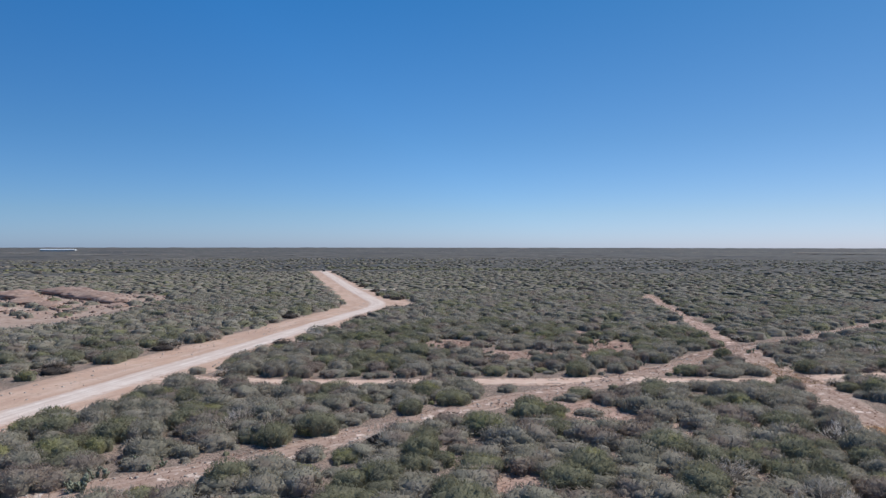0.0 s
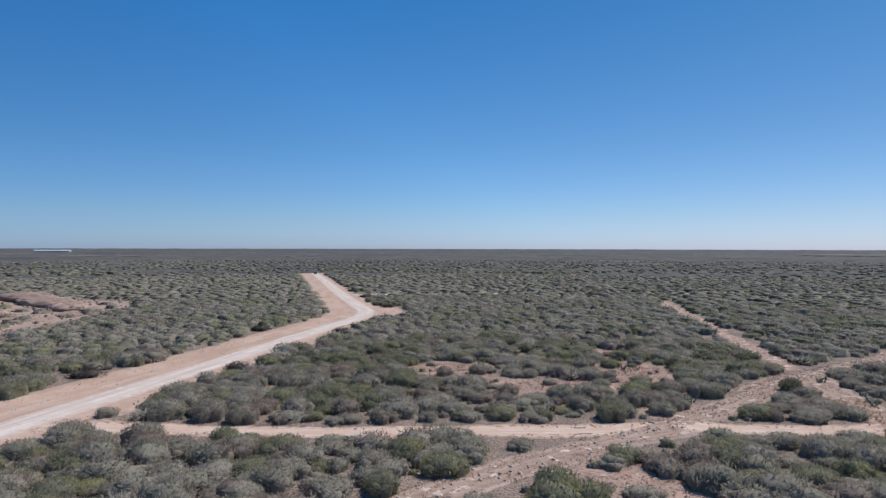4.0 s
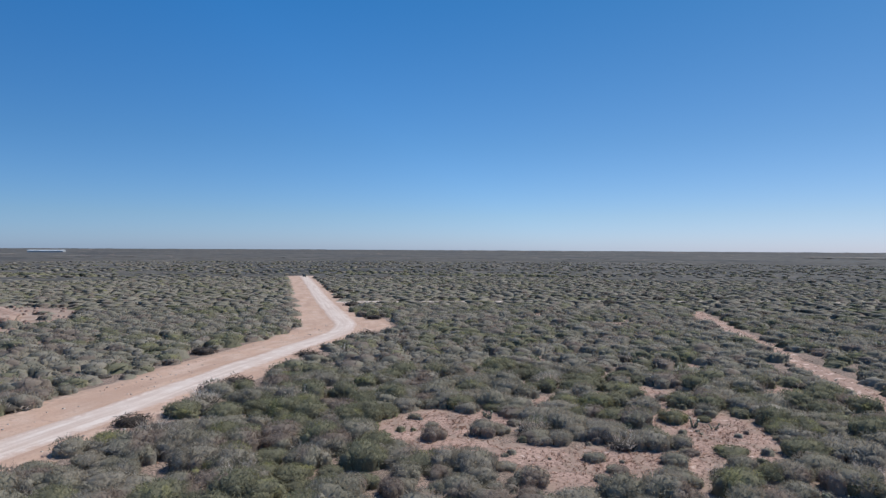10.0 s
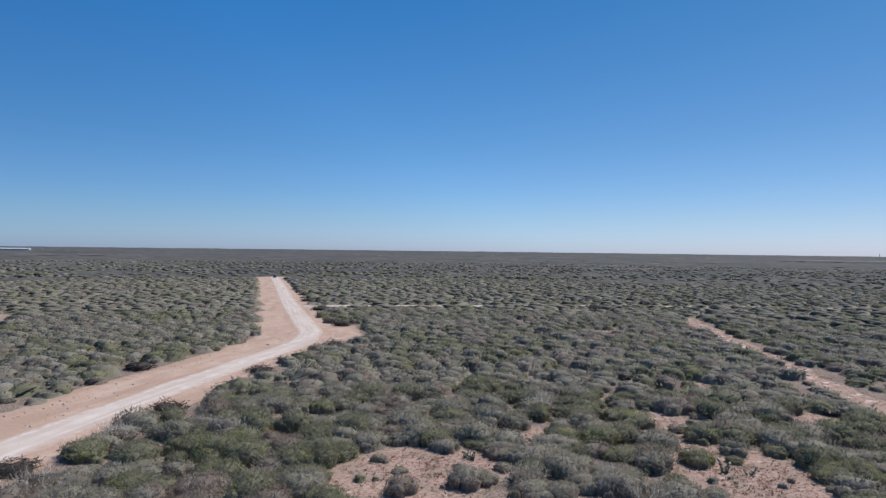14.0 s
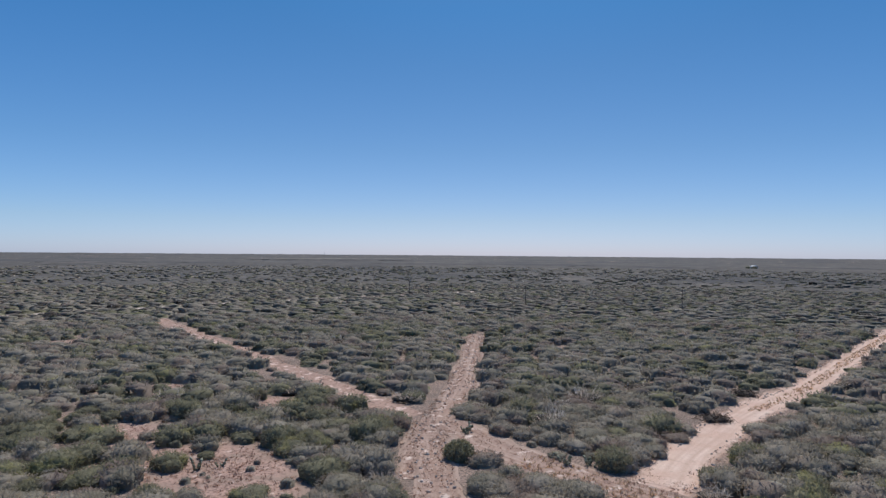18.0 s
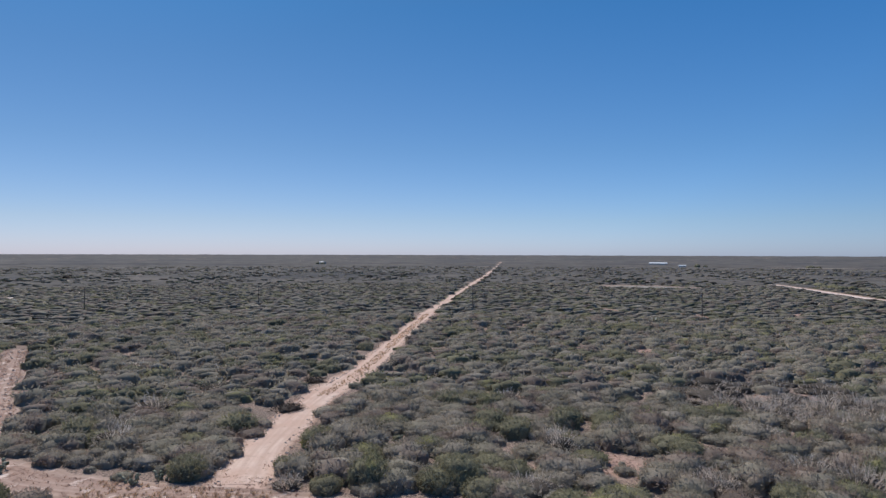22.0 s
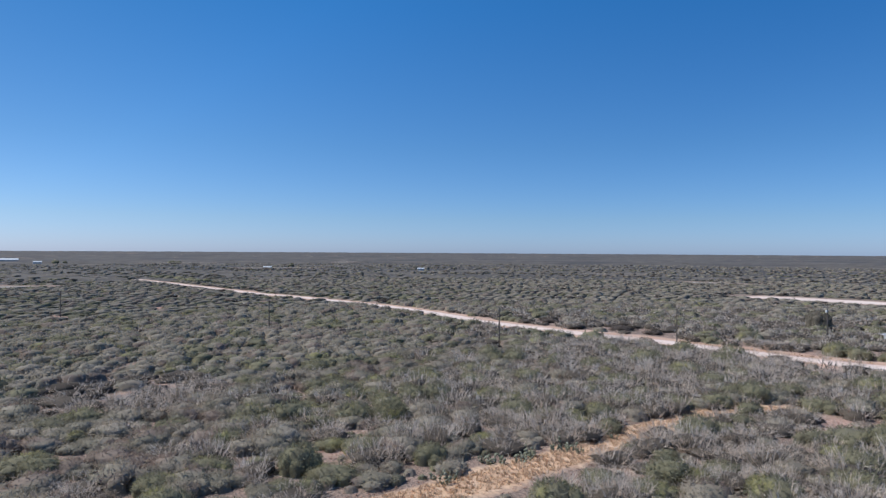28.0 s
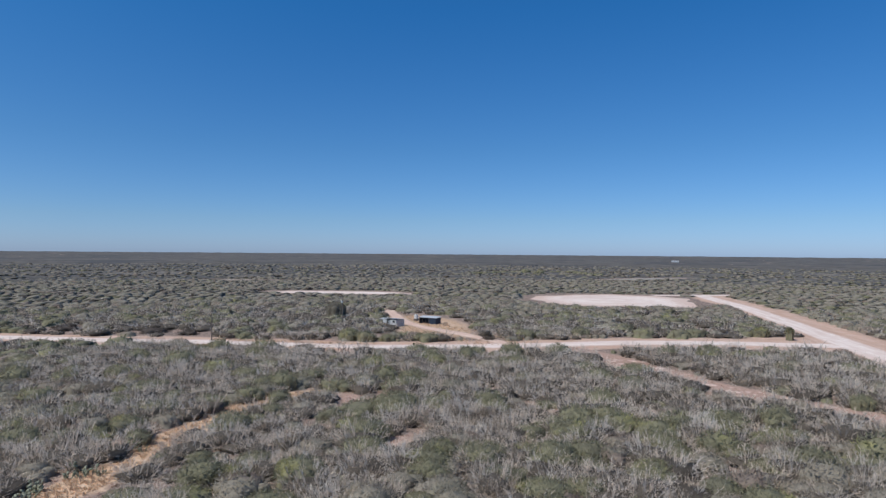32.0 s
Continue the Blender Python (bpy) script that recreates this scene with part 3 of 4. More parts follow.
def ribbon(name, pts, left, right, z, mat, label, category, step=1.6, wobble=0.35, rut=0.0, crown=0.0, seed=1, taper=(1, 1)):
    """A strip of road along the way points, wavering at its edges, with wheel ruts where it has them."""
    rng = np.random.default_rng(seed)
    line = spline(pts, step)
    d = np.gradient(line, axis=0)
    d /= np.linalg.norm(d, axis=1)[:, None]
    nrm = np.stack([-d[:, 1], d[:, 0]], 1)
    n, cols = len(line), 13
    k = np.ones(5) / 5
    wl, wr = (np.convolve(rng.normal(size=n + 4), k, "valid") * wobble * 1.8 for _ in "ab")
    u = np.linspace(-1, 1, cols)
    grow = np.linspace(*taper, n)
    off = np.where(u[None] < 0, -u[None] * (left * grow + wl)[:, None], -u[None] * (right * grow + wr)[:, None])
    x, y = line[:, 0:1] + nrm[:, 0:1] * off, line[:, 1:2] + nrm[:, 1:2] * off
    zz = z + crown * (1 - u**2)[None] - rut * (np.exp(-((np.abs(u) - 0.42) / 0.14) ** 2))[None] + 0 * x
    zz += np.convolve(rng.normal(size=n + 4), k, "valid")[:, None] * 0.012
    zz[:, 0] = zz[:, -1] = -0.015
    v = np.stack([x, y, zz], 2).reshape(-1, 3)
    i, j = np.meshgrid(np.arange(n - 1), np.arange(cols - 1), indexing="ij")
    a = (i * cols + j).ravel()
    q = np.stack([a, a + cols, a + cols + 1, a + 1], 1)
    me = mesh_of(name, v, q, mat, True)
    uv = me.uv_layers.new(name="UVMap")
    dist = np.concatenate([[0], np.cumsum(np.linalg.norm(np.diff(line, axis=0), axis=1))])
    flat = np.stack([np.tile((u + 1) / 2, n), np.repeat(dist, cols)], 1)[q.ravel()]
    uv.data.foreach_set("uv", flat.astype(np.float32).ravel())
    return tagged(new(name, me), label, category, kind="structure")


def clearing(name, e, z, mat, label, category, seed):
    """A bare patch of ground with an uneven edge."""
    rng = np.random.default_rng(seed)
    cx, cy, rx, ry, turn = e
    around, rings = 96, 10
    ph = rng.uniform(0, 6.28, 6)
    c, s = math.cos(radians(turn)), math.sin(radians(turn))
    v, uvs = [(cx, cy, z)], [(0.5, 0)]
    for i in range(1, rings + 1):
        for k in range(around):
            a = k / around * 2 * math.pi
            w = 1 + 0.05 * math.sin(3 * a + ph[0]) + 0.05 * math.sin(5 * a + ph[1]) + 0.035 * math.sin(11 * a + ph[2])
            g = (abs(math.cos(a)) ** 2.6 + abs(math.sin(a)) ** 2.6) ** (-1 / 2.6) * w * i / rings
            u, q = rx * g * math.cos(a), ry * g * math.sin(a)
            v.append((cx + c * u - s * q, cy + s * u + c * q, z - 0.04 * (i == rings)))
            uvs.append((0.5 + 0.5 * i / rings, a * 10))
    t = [(0, 1 + k, 1 + (k + 1) % around) for k in range(around)]
    for i in range(rings - 1):
        for k in range(around):
            a, b = 1 + i * around + k, 1 + i * around + (k + 1) % around
            t += [(a, a + around, b + around), (a, b + around, b)]
    me = mesh_of(name, v, t, mat, True)
    uv = me.uv_layers.new(name="UVMap")
    uv.data.foreach_set("uv", np.array(uvs, np.float32)[np.array(t).ravel()].ravel())
    return tagged(new(name, me), label, category, kind="structure")


build_ground()
ribbon("road_verge", MAIN, 14.0, 8.5, 0.03, M_DIRT, "graded pinkish dirt verges of a caliche road", "road", 3, 0.7, seed=3)
ribbon("road_north", MAIN[5:], 3.6, 3.6, 0.05, M_PINKDUST, "pale pinkish caliche ranch road of packed dust", "road", 2, 0.2, rut=0.03, crown=0.08, seed=4)
ribbon("road_south", MAIN[:6], 5.2, 4.2, 0.05, M_CALICHE, "white caliche ranch road of packed dust", "road", 2, 0.25, rut=0.03, crown=0.08, seed=24)
ribbon("road_verge_side", SIDE, 9.5, 9.5, 0.036, M_DIRT, "graded dirt verges of a side road", "road", 3, 0.7, seed=5, taper=(0.55, 1.1))
ribbon("road_side", SIDE, 3.9, 3.9, 0.056, M_CALICHE, "pale caliche side road", "road", 2, 0.25, rut=0.03, crown=0.05, seed=6, taper=(0.6, 1.1))
ribbon("road_cross", CROSS, 4.5, 4.5, 0.062, M_CALICHE, "pale caliche road crossing at the far end", "road", 2, 0.4, seed=17)
ribbon("track_west", TRACK_A, 2.9, 2.9, 0.040, M_SAND, "sandy two-wheel track through thorn scrub", "track", 1.2, 0.5, rut=0.03, seed=7)
ribbon("track_link", TRACK_A1, 2.4, 2.4, 0.044, M_PATCHY, "patchy sandy track with dry weeds", "track", 1.2, 0.5, seed=8)
ribbon("track_diagonal", TRACK_B, 2.9, 2.9, 0.048, M_PATCHY, "overgrown stony track with dry weeds", "track", 1.2, 0.6, seed=9)
ribbon("cut_line_north", CUT_NORTH, 3.0, 3.0, 0.052, M_RED, "reddish cut line grown with dry weeds", "track", 1.2, 0.5, seed=10)
ribbon("cut_line_east", CUT_EAST, 2.6, 2.6, 0.034, M_PATCHY, "reddish cut line with pale caliche spots", "track", 1.2, 0.5, seed=11)
ribbon("cut_line_middle", CUT_SOUTH[:7], 3.2, 3.2, 0.058, M_PATCHY, "weedy cut line of pink sand between two tracks", "track", 1.2, 0.6, seed=18)
ribbon("cut_line_south", CUT_SOUTH[6:], 3.4, 3.4, 0.060, M_STRAW, "cut line grown with straw-coloured dry grass", "track", 1.2, 0.6, seed=12)
ribbon("track_long", LONG, 3.3, 3.3, 0.064, M_SAND, "long straight sandy track to the horizon", "track", 2.2, 0.45, rut=0.03, seed=13)
ribbon("track_far", FAR_TRACK, 2.7, 2.7, 0.040, M_CALICHE, "far pale caliche track", "track", 3, 0.5, seed=14)
ribbon("track_red", RED, 4.4, 4.4, 0.044, M_RED, "reddish dirt track", "track", 1.5, 0.6, seed=15)
ribbon("drive", DRIVE, 2.4, 2.4, 0.075, M_SAND, "dirt drive to the sheds", "track", 1.5, 0.4, seed=16)
for i, e in enumerate(PADS):
    clearing("clearing_%d" % (i + 1), e, 0.025, M_CALICHE if i < 2 else M_PALE, "bare pale caliche pad among the scrub", "clearing", 30 + i)
clearing("road_verge_fork", (-56, -104, 15, 10, 20), 0.027, M_DIRT, "wide graded dirt where the side road meets the road", "road", 43)
clearing("road_verge_bend", BEND, 0.026, M_DIRT, "wide graded dirt at a bend of the road", "road", 42)
for i, (bx, by, br) in enumerate(BARE):
    clearing("bare_patch_%d" % (i + 1), (bx, by, br * 1.25, br * 1.0, 37 * i), 0.008 + 0.0004 * i, M_BARE, "bare pinkish soil with dry weeds between shrubs", "bare soil", 60 + i)
clearing("yard", YARD, 0.022, M_YARD, "bare yard of orange dirt and dry grass round two sheds", "yard", 40)
clearing("yard_edge", LAWN, 0.023, M_YARD, "orange dry grass between the sheds and the side road", "yard", 44)
clearing("digging", DIGGING, 0.02, M_DUG, "dug-over bare reddish earth", "clearing", 41)


# ---- thorn scrub ----
def open_ground(x, y, r):
    """Whether a bush of radius r may stand there: clear of roads, tracks, clearings and sheds."""
    ok = np.ones(x.shape, bool)
    for pts, half in ((SIDE[:9], 5.6), (SIDE[8:], 6.6), ([(px + 1.5, py + 5) for px, py in SIDE[12:]], 8.5), (CROSS, 5.5), (TRACK_A, 2.4), (TRACK_A1, 2.1), (TRACK_B, 1.8), (CUT_NORTH, 2.0), (CUT_EAST, 2.1), (CUT_SOUTH[:-4], 2.3), (CUT_SOUTH[-5:], 0.3), (LONG, 1.9), (FAR_TRACK, 2.4), (RED, 3.0), (DRIVE, 2.6)):
        ok &= seg_distance(x, y, pts) > half + 0.8 * r
    for px, py, pr, _ in PILES:
        ok &= np.hypot(x - px, y - py) > pr + 1.5 * r
    shifted = [(px - 2.9, py + (-1.3 if py > 215 else 0)) for px, py in MAIN]
    ok &= seg_distance(x, y, shifted) > 8.8 + 0.8 * r
    rough = np.random.default_rng(3).uniform(size=x.shape) > 0.07
    ok &= ~(in_ellipse(x, y, DIGGING) & rough)
    for e in PADS + [YARD, LAWN, BEND, (-56, -104, 15, 10, 20)]:
        ok &= ~in_ellipse(x, y, e, 0.4 * r + (7 if e in PADS else 0))
    return ok


def patchy(x, y, seed):
    """Slow variation over the plan, about -1 to 1."""
    rng = np.random.default_rng(seed)
    out = np.zeros(x.shape)
    for _ in range(9):
        a, w = rng.uniform(0, 6.28), 2 * np.pi / rng.uniform(16, 75)
        out += np.sin(w * (x * math.cos(a) + y * math.sin(a)) + rng.uniform(0, 6.28)) / 3
    return out


def plant_spots(cell, inner, outer, seed):
    """Jittered spots on a grid between two distances from the middle stretch of the plan, with each one's kind and size."""
    rng = np.random.default_rng(seed)
    g = np.arange(-outer - 60, outer + 60, cell)
    x, y = np.meshgrid(g - 10, g + 40)
    x, y = (a.ravel() + rng.uniform(-0.46, 0.46, a.size) * cell for a in (x, y))
    d = seg_distance(x, y, [(0, 0), (-17, 77)])
    k = (d > inner) & (d <= outer)
    x, y, d = x[k], y[k], d[k]
    turn = np.degrees(np.arctan2(-(x + 12), y - 55))
    unseen = (turn > 70) & (turn < 158) & (x < -84)
    k = ~unseen | (rng.uniform(size=x.size) < 0.12)
    x, y, d, unseen = x[k], y[k], d[k], unseen[k]
    r = 1.12 * rng.uniform(0.72, 1.4, x.size) ** 1.25 * (1 + 0.12 * patchy(x, y, 5))
    thin = np.full(x.size, 0.04) + 0.10 * (patchy(x, y, 6) > 0.95)
    for bx, by, br in BARE:
        q = np.hypot(x - bx, y - by)
        thin = np.where(q < br, 0.6, thin)
        r = np.where(q < br, r * 0.75, r)
    wood = np.clip((-45 - y) / 25, 0, 1) * (x > -40) * (d < 210)
    r, thin = np.minimum(r * (1 + 0.25 * wood * rng.uniform(0, 1.4, x.size)), 1.35), thin + 0.28 * wood
    k = (rng.uniform(size=x.size) > thin) & open_ground(x, y, r * 1.7)
    x, y, d, r, unseen = x[k], y[k], d[k], r[k], unseen[k]
    edge = 34 - 14 * np.clip((15 - x) / 20, 0, 1) + 16 * np.clip((x - 15) / 10, 0, 1) - 0.8 * np.maximum(x - 36, 0)
    south = 1 / (1 + np.exp((y - edge + 10 * patchy(x, y, 7)) / 12))
    south = np.where(x < -68, 0.25 * south, south)
    grove = south * np.clip((215 - np.hypot(x - 20, y - 20)) / 60, 0, 1)
    bare = np.where(np.hypot(x - 90, y - 66) < 15, 0.92, 0.03 + 0.13 * south + 0.54 * grove)
    green = np.clip(0.26 + 0.18 * patchy(x, y, 8) - 0.17 * south + 0.5 * grove, 0.04, 0.8)
    p = rng.uniform(size=x.size)
    r = np.where(p < bare + green * (1 - bare), r * (1 + 0.16 * grove), r)
    bare = np.where(d > 220, bare * 0.35, bare)
    kind = np.where(p < bare, 2, np.where(p < bare + green * (1 - bare), 1, 0))
    return x, y, d, r, kind, unseen, rng


def templates(seed, level):
    """Six crowns for each kind of shrub, at one of five levels of detail."""
    rng = np.random.default_rng(seed)
    out = [[], [], []]
    fine = ((3, 8), (3, 7), (2, 6), (2, 5), (2, 4))[level]
    skirt = (1.0, 1.08, 1.25, 1.6, 1.25)[level]
    for kind in range(3):
        for i in range(6):
            r, h = rng.uniform(1.75, 2.3), rng.uniform(1.2, 1.6)
            if kind == 2:
                h *= 1.25
            lob, half = lobes_of(rng, (6, 5, 3, 1, 1)[level], r, h)
            if kind == 2:
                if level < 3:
                    # low dome in the dark tone, standing in for shade between the limbs
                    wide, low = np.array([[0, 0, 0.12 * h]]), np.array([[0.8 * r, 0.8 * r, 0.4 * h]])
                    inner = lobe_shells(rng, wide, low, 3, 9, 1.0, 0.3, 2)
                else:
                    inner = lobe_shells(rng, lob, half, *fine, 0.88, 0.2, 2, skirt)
                if level == 0:
                    out[kind].append((stack(inner, vase(rng, 100, r * 1.15, h * 1.1, 10, 0.03, 0.46, 0.015)), branches(rng, 6, r * 1.35, h * 1.1, 0.042, 2, 3, 3)))
                elif level == 1:
                    out[kind].append(stack(inner, vase(rng, 66, r * 1.12, h * 1.08, 8, 0.034, 0.5, 0.02)))
                elif level == 2:
                    out[kind].append(stack(inner, vase(rng, 26, r * 1.05, h, 4, 0.035, 0.55, 0.03)))
                elif level == 3:
                    out[kind].append(stack(inner, sprays(rng, 8, lob, half, 0.5, 0.15, 0.4, 0.2, 0.8)))
                else:
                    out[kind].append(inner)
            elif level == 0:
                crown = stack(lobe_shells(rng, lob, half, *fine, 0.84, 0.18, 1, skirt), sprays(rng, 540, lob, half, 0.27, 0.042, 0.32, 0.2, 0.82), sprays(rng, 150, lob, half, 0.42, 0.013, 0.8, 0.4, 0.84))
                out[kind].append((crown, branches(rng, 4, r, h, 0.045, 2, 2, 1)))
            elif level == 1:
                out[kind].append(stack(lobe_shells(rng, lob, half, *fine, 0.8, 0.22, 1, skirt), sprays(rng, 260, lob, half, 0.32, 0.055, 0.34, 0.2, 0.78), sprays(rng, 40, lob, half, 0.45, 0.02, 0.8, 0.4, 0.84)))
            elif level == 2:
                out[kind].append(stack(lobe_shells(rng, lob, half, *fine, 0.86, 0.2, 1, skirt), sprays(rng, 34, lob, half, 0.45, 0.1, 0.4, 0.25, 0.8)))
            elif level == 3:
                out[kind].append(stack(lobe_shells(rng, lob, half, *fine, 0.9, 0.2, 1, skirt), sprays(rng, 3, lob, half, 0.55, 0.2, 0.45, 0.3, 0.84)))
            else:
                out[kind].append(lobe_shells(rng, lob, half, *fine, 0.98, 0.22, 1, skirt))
    return out


KINDS = (("thorn_shrub", "rounded grey-green thorn shrub on sandy ground"), ("olive_shrub", "rounded olive-green leafy shrub among thorn scrub"), ("bare_mesquite", "leafless silver-grey mesquite shrub with crooked branches"))


def plant_near():
    """The nearest plants, each one a thing with its stems and its crown."""
    x, y, d, r, kind, unseen, rng = plant_spots(3.2, 0, 100, 21)
    full, mid = templates(50, 0), templates(51, 1)
    turn, tall = rng.uniform(0, 6.28, x.size), np.where(kind == 2, rng.uniform(0.6, 1.2, x.size), rng.uniform(0.6, 1.3, x.size))
    pick = rng.integers(0, 6, x.size)
    thing = np.zeros(x.size, bool)
    q = np.hypot(x + 17, y - 77)
    near = np.where(q < 52, 52 + 0.55 * (52 - q), q)
    for k, (name, label) in enumerate(KINDS):
        mine = np.nonzero((kind == k) & ~unseen)[0]
        mine = mine[np.argsort(near[mine])][:295]
        thing[mine] = True
        protos = []
        for i, (crown, stems) in enumerate(full[k]):
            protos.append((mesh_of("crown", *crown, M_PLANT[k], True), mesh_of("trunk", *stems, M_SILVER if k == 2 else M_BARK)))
        for j in mine:
            ob = tagged(new(name), label, "shrub", name.replace("_", " ") + "s in the scrub")
            ob.location, ob.rotation_euler = (x[j], y[j], 0), (0, 0, turn[j])
            s = r[j]
            ob.scale = (s, s, s * tall[j])
            crown, stems = protos[pick[j]]
            part_mesh("crown", crown, ob)
            part_mesh("trunk", stems, ob)
        rest = (kind == k) & ~thing
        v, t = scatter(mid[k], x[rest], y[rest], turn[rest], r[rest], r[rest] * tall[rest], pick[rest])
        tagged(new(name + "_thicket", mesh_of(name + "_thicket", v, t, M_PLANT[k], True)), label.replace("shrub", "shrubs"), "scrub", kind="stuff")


def plant_far(cell, inner, outer, level, seed, name, grow, tallness):
    x, y, d, r, kind, unseen, rng = plant_spots(cell, inner, outer, seed)
    forms = templates(seed + 60, level)
    turn, tall = rng.uniform(0, 6.28, x.size), rng.uniform(0.75, 1.25, x.size)
    pick = rng.integers(0, 6, x.size)
    for k, (kind_name, label) in enumerate(KINDS):
        m = kind == k
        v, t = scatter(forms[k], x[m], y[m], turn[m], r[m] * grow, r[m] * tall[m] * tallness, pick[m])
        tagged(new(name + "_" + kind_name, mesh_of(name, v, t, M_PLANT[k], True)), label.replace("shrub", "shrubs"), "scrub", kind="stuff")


def far_canopy():
    """The scrub from far off to the horizon: one uneven sheet of bush tops."""
    rng = np.random.default_rng(77)
    radii = np.concatenate([np.geomspace(445, 1400, 140), np.geomspace(1420, 4800, 44)])
    around = 760
    a = (np.arange(around)[None] + rng.uniform(-0.4, 0.4, (len(radii), around))) / around * 2 * np.pi
    rr = radii[:, None] * (1 + rng.uniform(-0.003, 0.003, (len(radii), around)))
    x, y = -10 + rr * np.cos(a), 40 + rr * np.sin(a)
    rise = 9.0 * np.maximum(0, (rr - 1500) / 3350) ** 1.5
    bump = np.clip(rr / 1000, 0.75, 1.0)
    z = rise + (0.7 + rng.uniform(-0.9, 1.1, x.shape)) * bump + 0.35 * patchy(x / 2, y / 2, 9)
    z = np.where(rr < 470, -0.4, z)
    z = np.where(open_ground(x.ravel(), y.ravel(), 2.5).reshape(x.shape), z, -0.5)
    i, k = np.meshgrid(np.arange(len(radii) - 1), np.arange(around), indexing="ij")
    p, q = (i * around + k).ravel(), (i * around + (k + 1) % around).ravel()
    t = np.concatenate([np.stack([p, p + around, q + around], 1), np.stack([p, q + around, q], 1)])
    tagged(new("scrubland", mesh_of("scrubland", np.stack([x, y, z], 2).reshape(-1, 3), t, M_FAR, True)), "endless grey-green thorn scrub out to the horizon", "scrub", kind="stuff")


def low_brush():
    """Small shrubs and seedlings in the gaps of the near scrub."""
    x, y, d, r, kind, unseen, rng = plant_spots(3.6, 0, 95, 25)
    forms = templates(88, 2)
    s = r * rng.uniform(0.25, 0.45, x.size)
    pick, turn = rng.integers(0, 6, x.size), rng.uniform(0, 6.28, x.size)
    for k, (kind_name, label) in enumerate(KINDS[:2]):
        m = (kind == k) if k else (kind != 1)
        v, t = scatter(forms[k], x[m], y[m], turn[m], s[m], s[m] * 1.1, pick[m])
        tagged(new("low_" + kind_name, mesh_of("low_" + kind_name, v, t, M_PLANT[k], True)), "low young " + label.split(" ", 1)[1].replace("shrub", "shrubs"), "scrub", kind="stuff")


plant_near()
low_brush()
plant_far(3.35, 100, 220, 2, 22, "middle_scrub", 1.12, 0.88)
plant_far(4.0, 220, 460, 3, 23, "far_scrub", 1.15, 0.72)
plant_far(11.0, 460, 1020, 4, 24, "distant_scrub", 1.5, 0.95)
far_canopy()


def hedgerow(pts, n, seed):
    """A far row of darker, taller brush along an old fence line."""
    rng = np.random.default_rng(seed)
    line = spline(pts, 2.0)
    k = rng.integers(0, len(line), n)
    x, y = line[k, 0] + rng.normal(size=n) * 2.5, line[k, 1] + rng.normal(size=n) * 2.5
    forms = templates(seed, 3)[1]
    s = rng.uniform(1.2, 2.0, n)
    v, t = scatter(forms, x, y, rng.uniform(0, 6.28, n), s, s * 1.1, rng.integers(0, 6, n))
    tagged(new("hedgerow", mesh_of("hedgerow", v, t, M_PLANT[1], True)), "far row of dark taller brush on an old fence line", "hedgerow", kind="stuff")


hedgerow([(-254, 538), (-179, 541), (-132, 535), (-104, 547), (-50, 545)], 110, 71)
hedgerow([(-492, 422), (-379, 444)], 60, 72)
hedgerow([(150, -548), (121, -600), (66, -655), (21, -553)], 110, 73)
hedgerow([(520, 0), (465, -9), (420, -15)], 40, 74)


# ---- weeds, dry grass and stones on the open ground ----
def tuft(rng, n, r, h, width):
    """A tuft of thin blades fanning from one root."""
    a, q = rng.uniform(0, 6.28, n), rng.uniform(0.2, 1, n)
    root = np.stack([0.3 * r * q * np.cos(a), 0.3 * r * q * np.sin(a), np.full(n, -0.02)], 1)
    tip = np.stack([r * q * np.cos(a), r * q * np.sin(a), h * rng.uniform(0.6, 1.1, n) * (1.15 - 0.5 * q)], 1)
    side = np.stack([-np.sin(a), np.cos(a), rng.uniform(-0.3, 0.3, n)], 1) * width
    return np.stack([root - side, root + side, tip], 1).reshape(-1, 3), np.arange(3 * n).reshape(-1, 3)


def along(rng, pts, n, lo, hi):
    """n spots beside a line of way points, lo to hi metres off it on either side."""
    line = spline(pts, 1.0)
    k = rng.integers(0, len(line) - 1, n)
    d = line[k + 1] - line[k]
    d /= np.linalg.norm(d, axis=1)[:, None]
    off = rng.uniform(lo, hi, n) * rng.choice([-1, 1], n)
    p = line[k] + d * rng.uniform(0, 1, (n, 1)) + np.stack([-d[:, 1], d[:, 0]], 1) * off[:, None]
    return p[:, 0], p[:, 1]


def strew(name, x, y, forms, mat, label, category, rng, lo=0.7, hi=1.4, z=0.04):
    n = len(x)
    s = rng.uniform(lo, hi, n)
    v, t = scatter(forms, x, y, rng.uniform(0, 6.28, n), s, s * rng.uniform(0.7, 1.25, n), rng.integers(0, len(forms), n), np.full(n, z))
    tagged(new(name, mesh_of(name, v, t, mat)), label, category, kind="stuff")


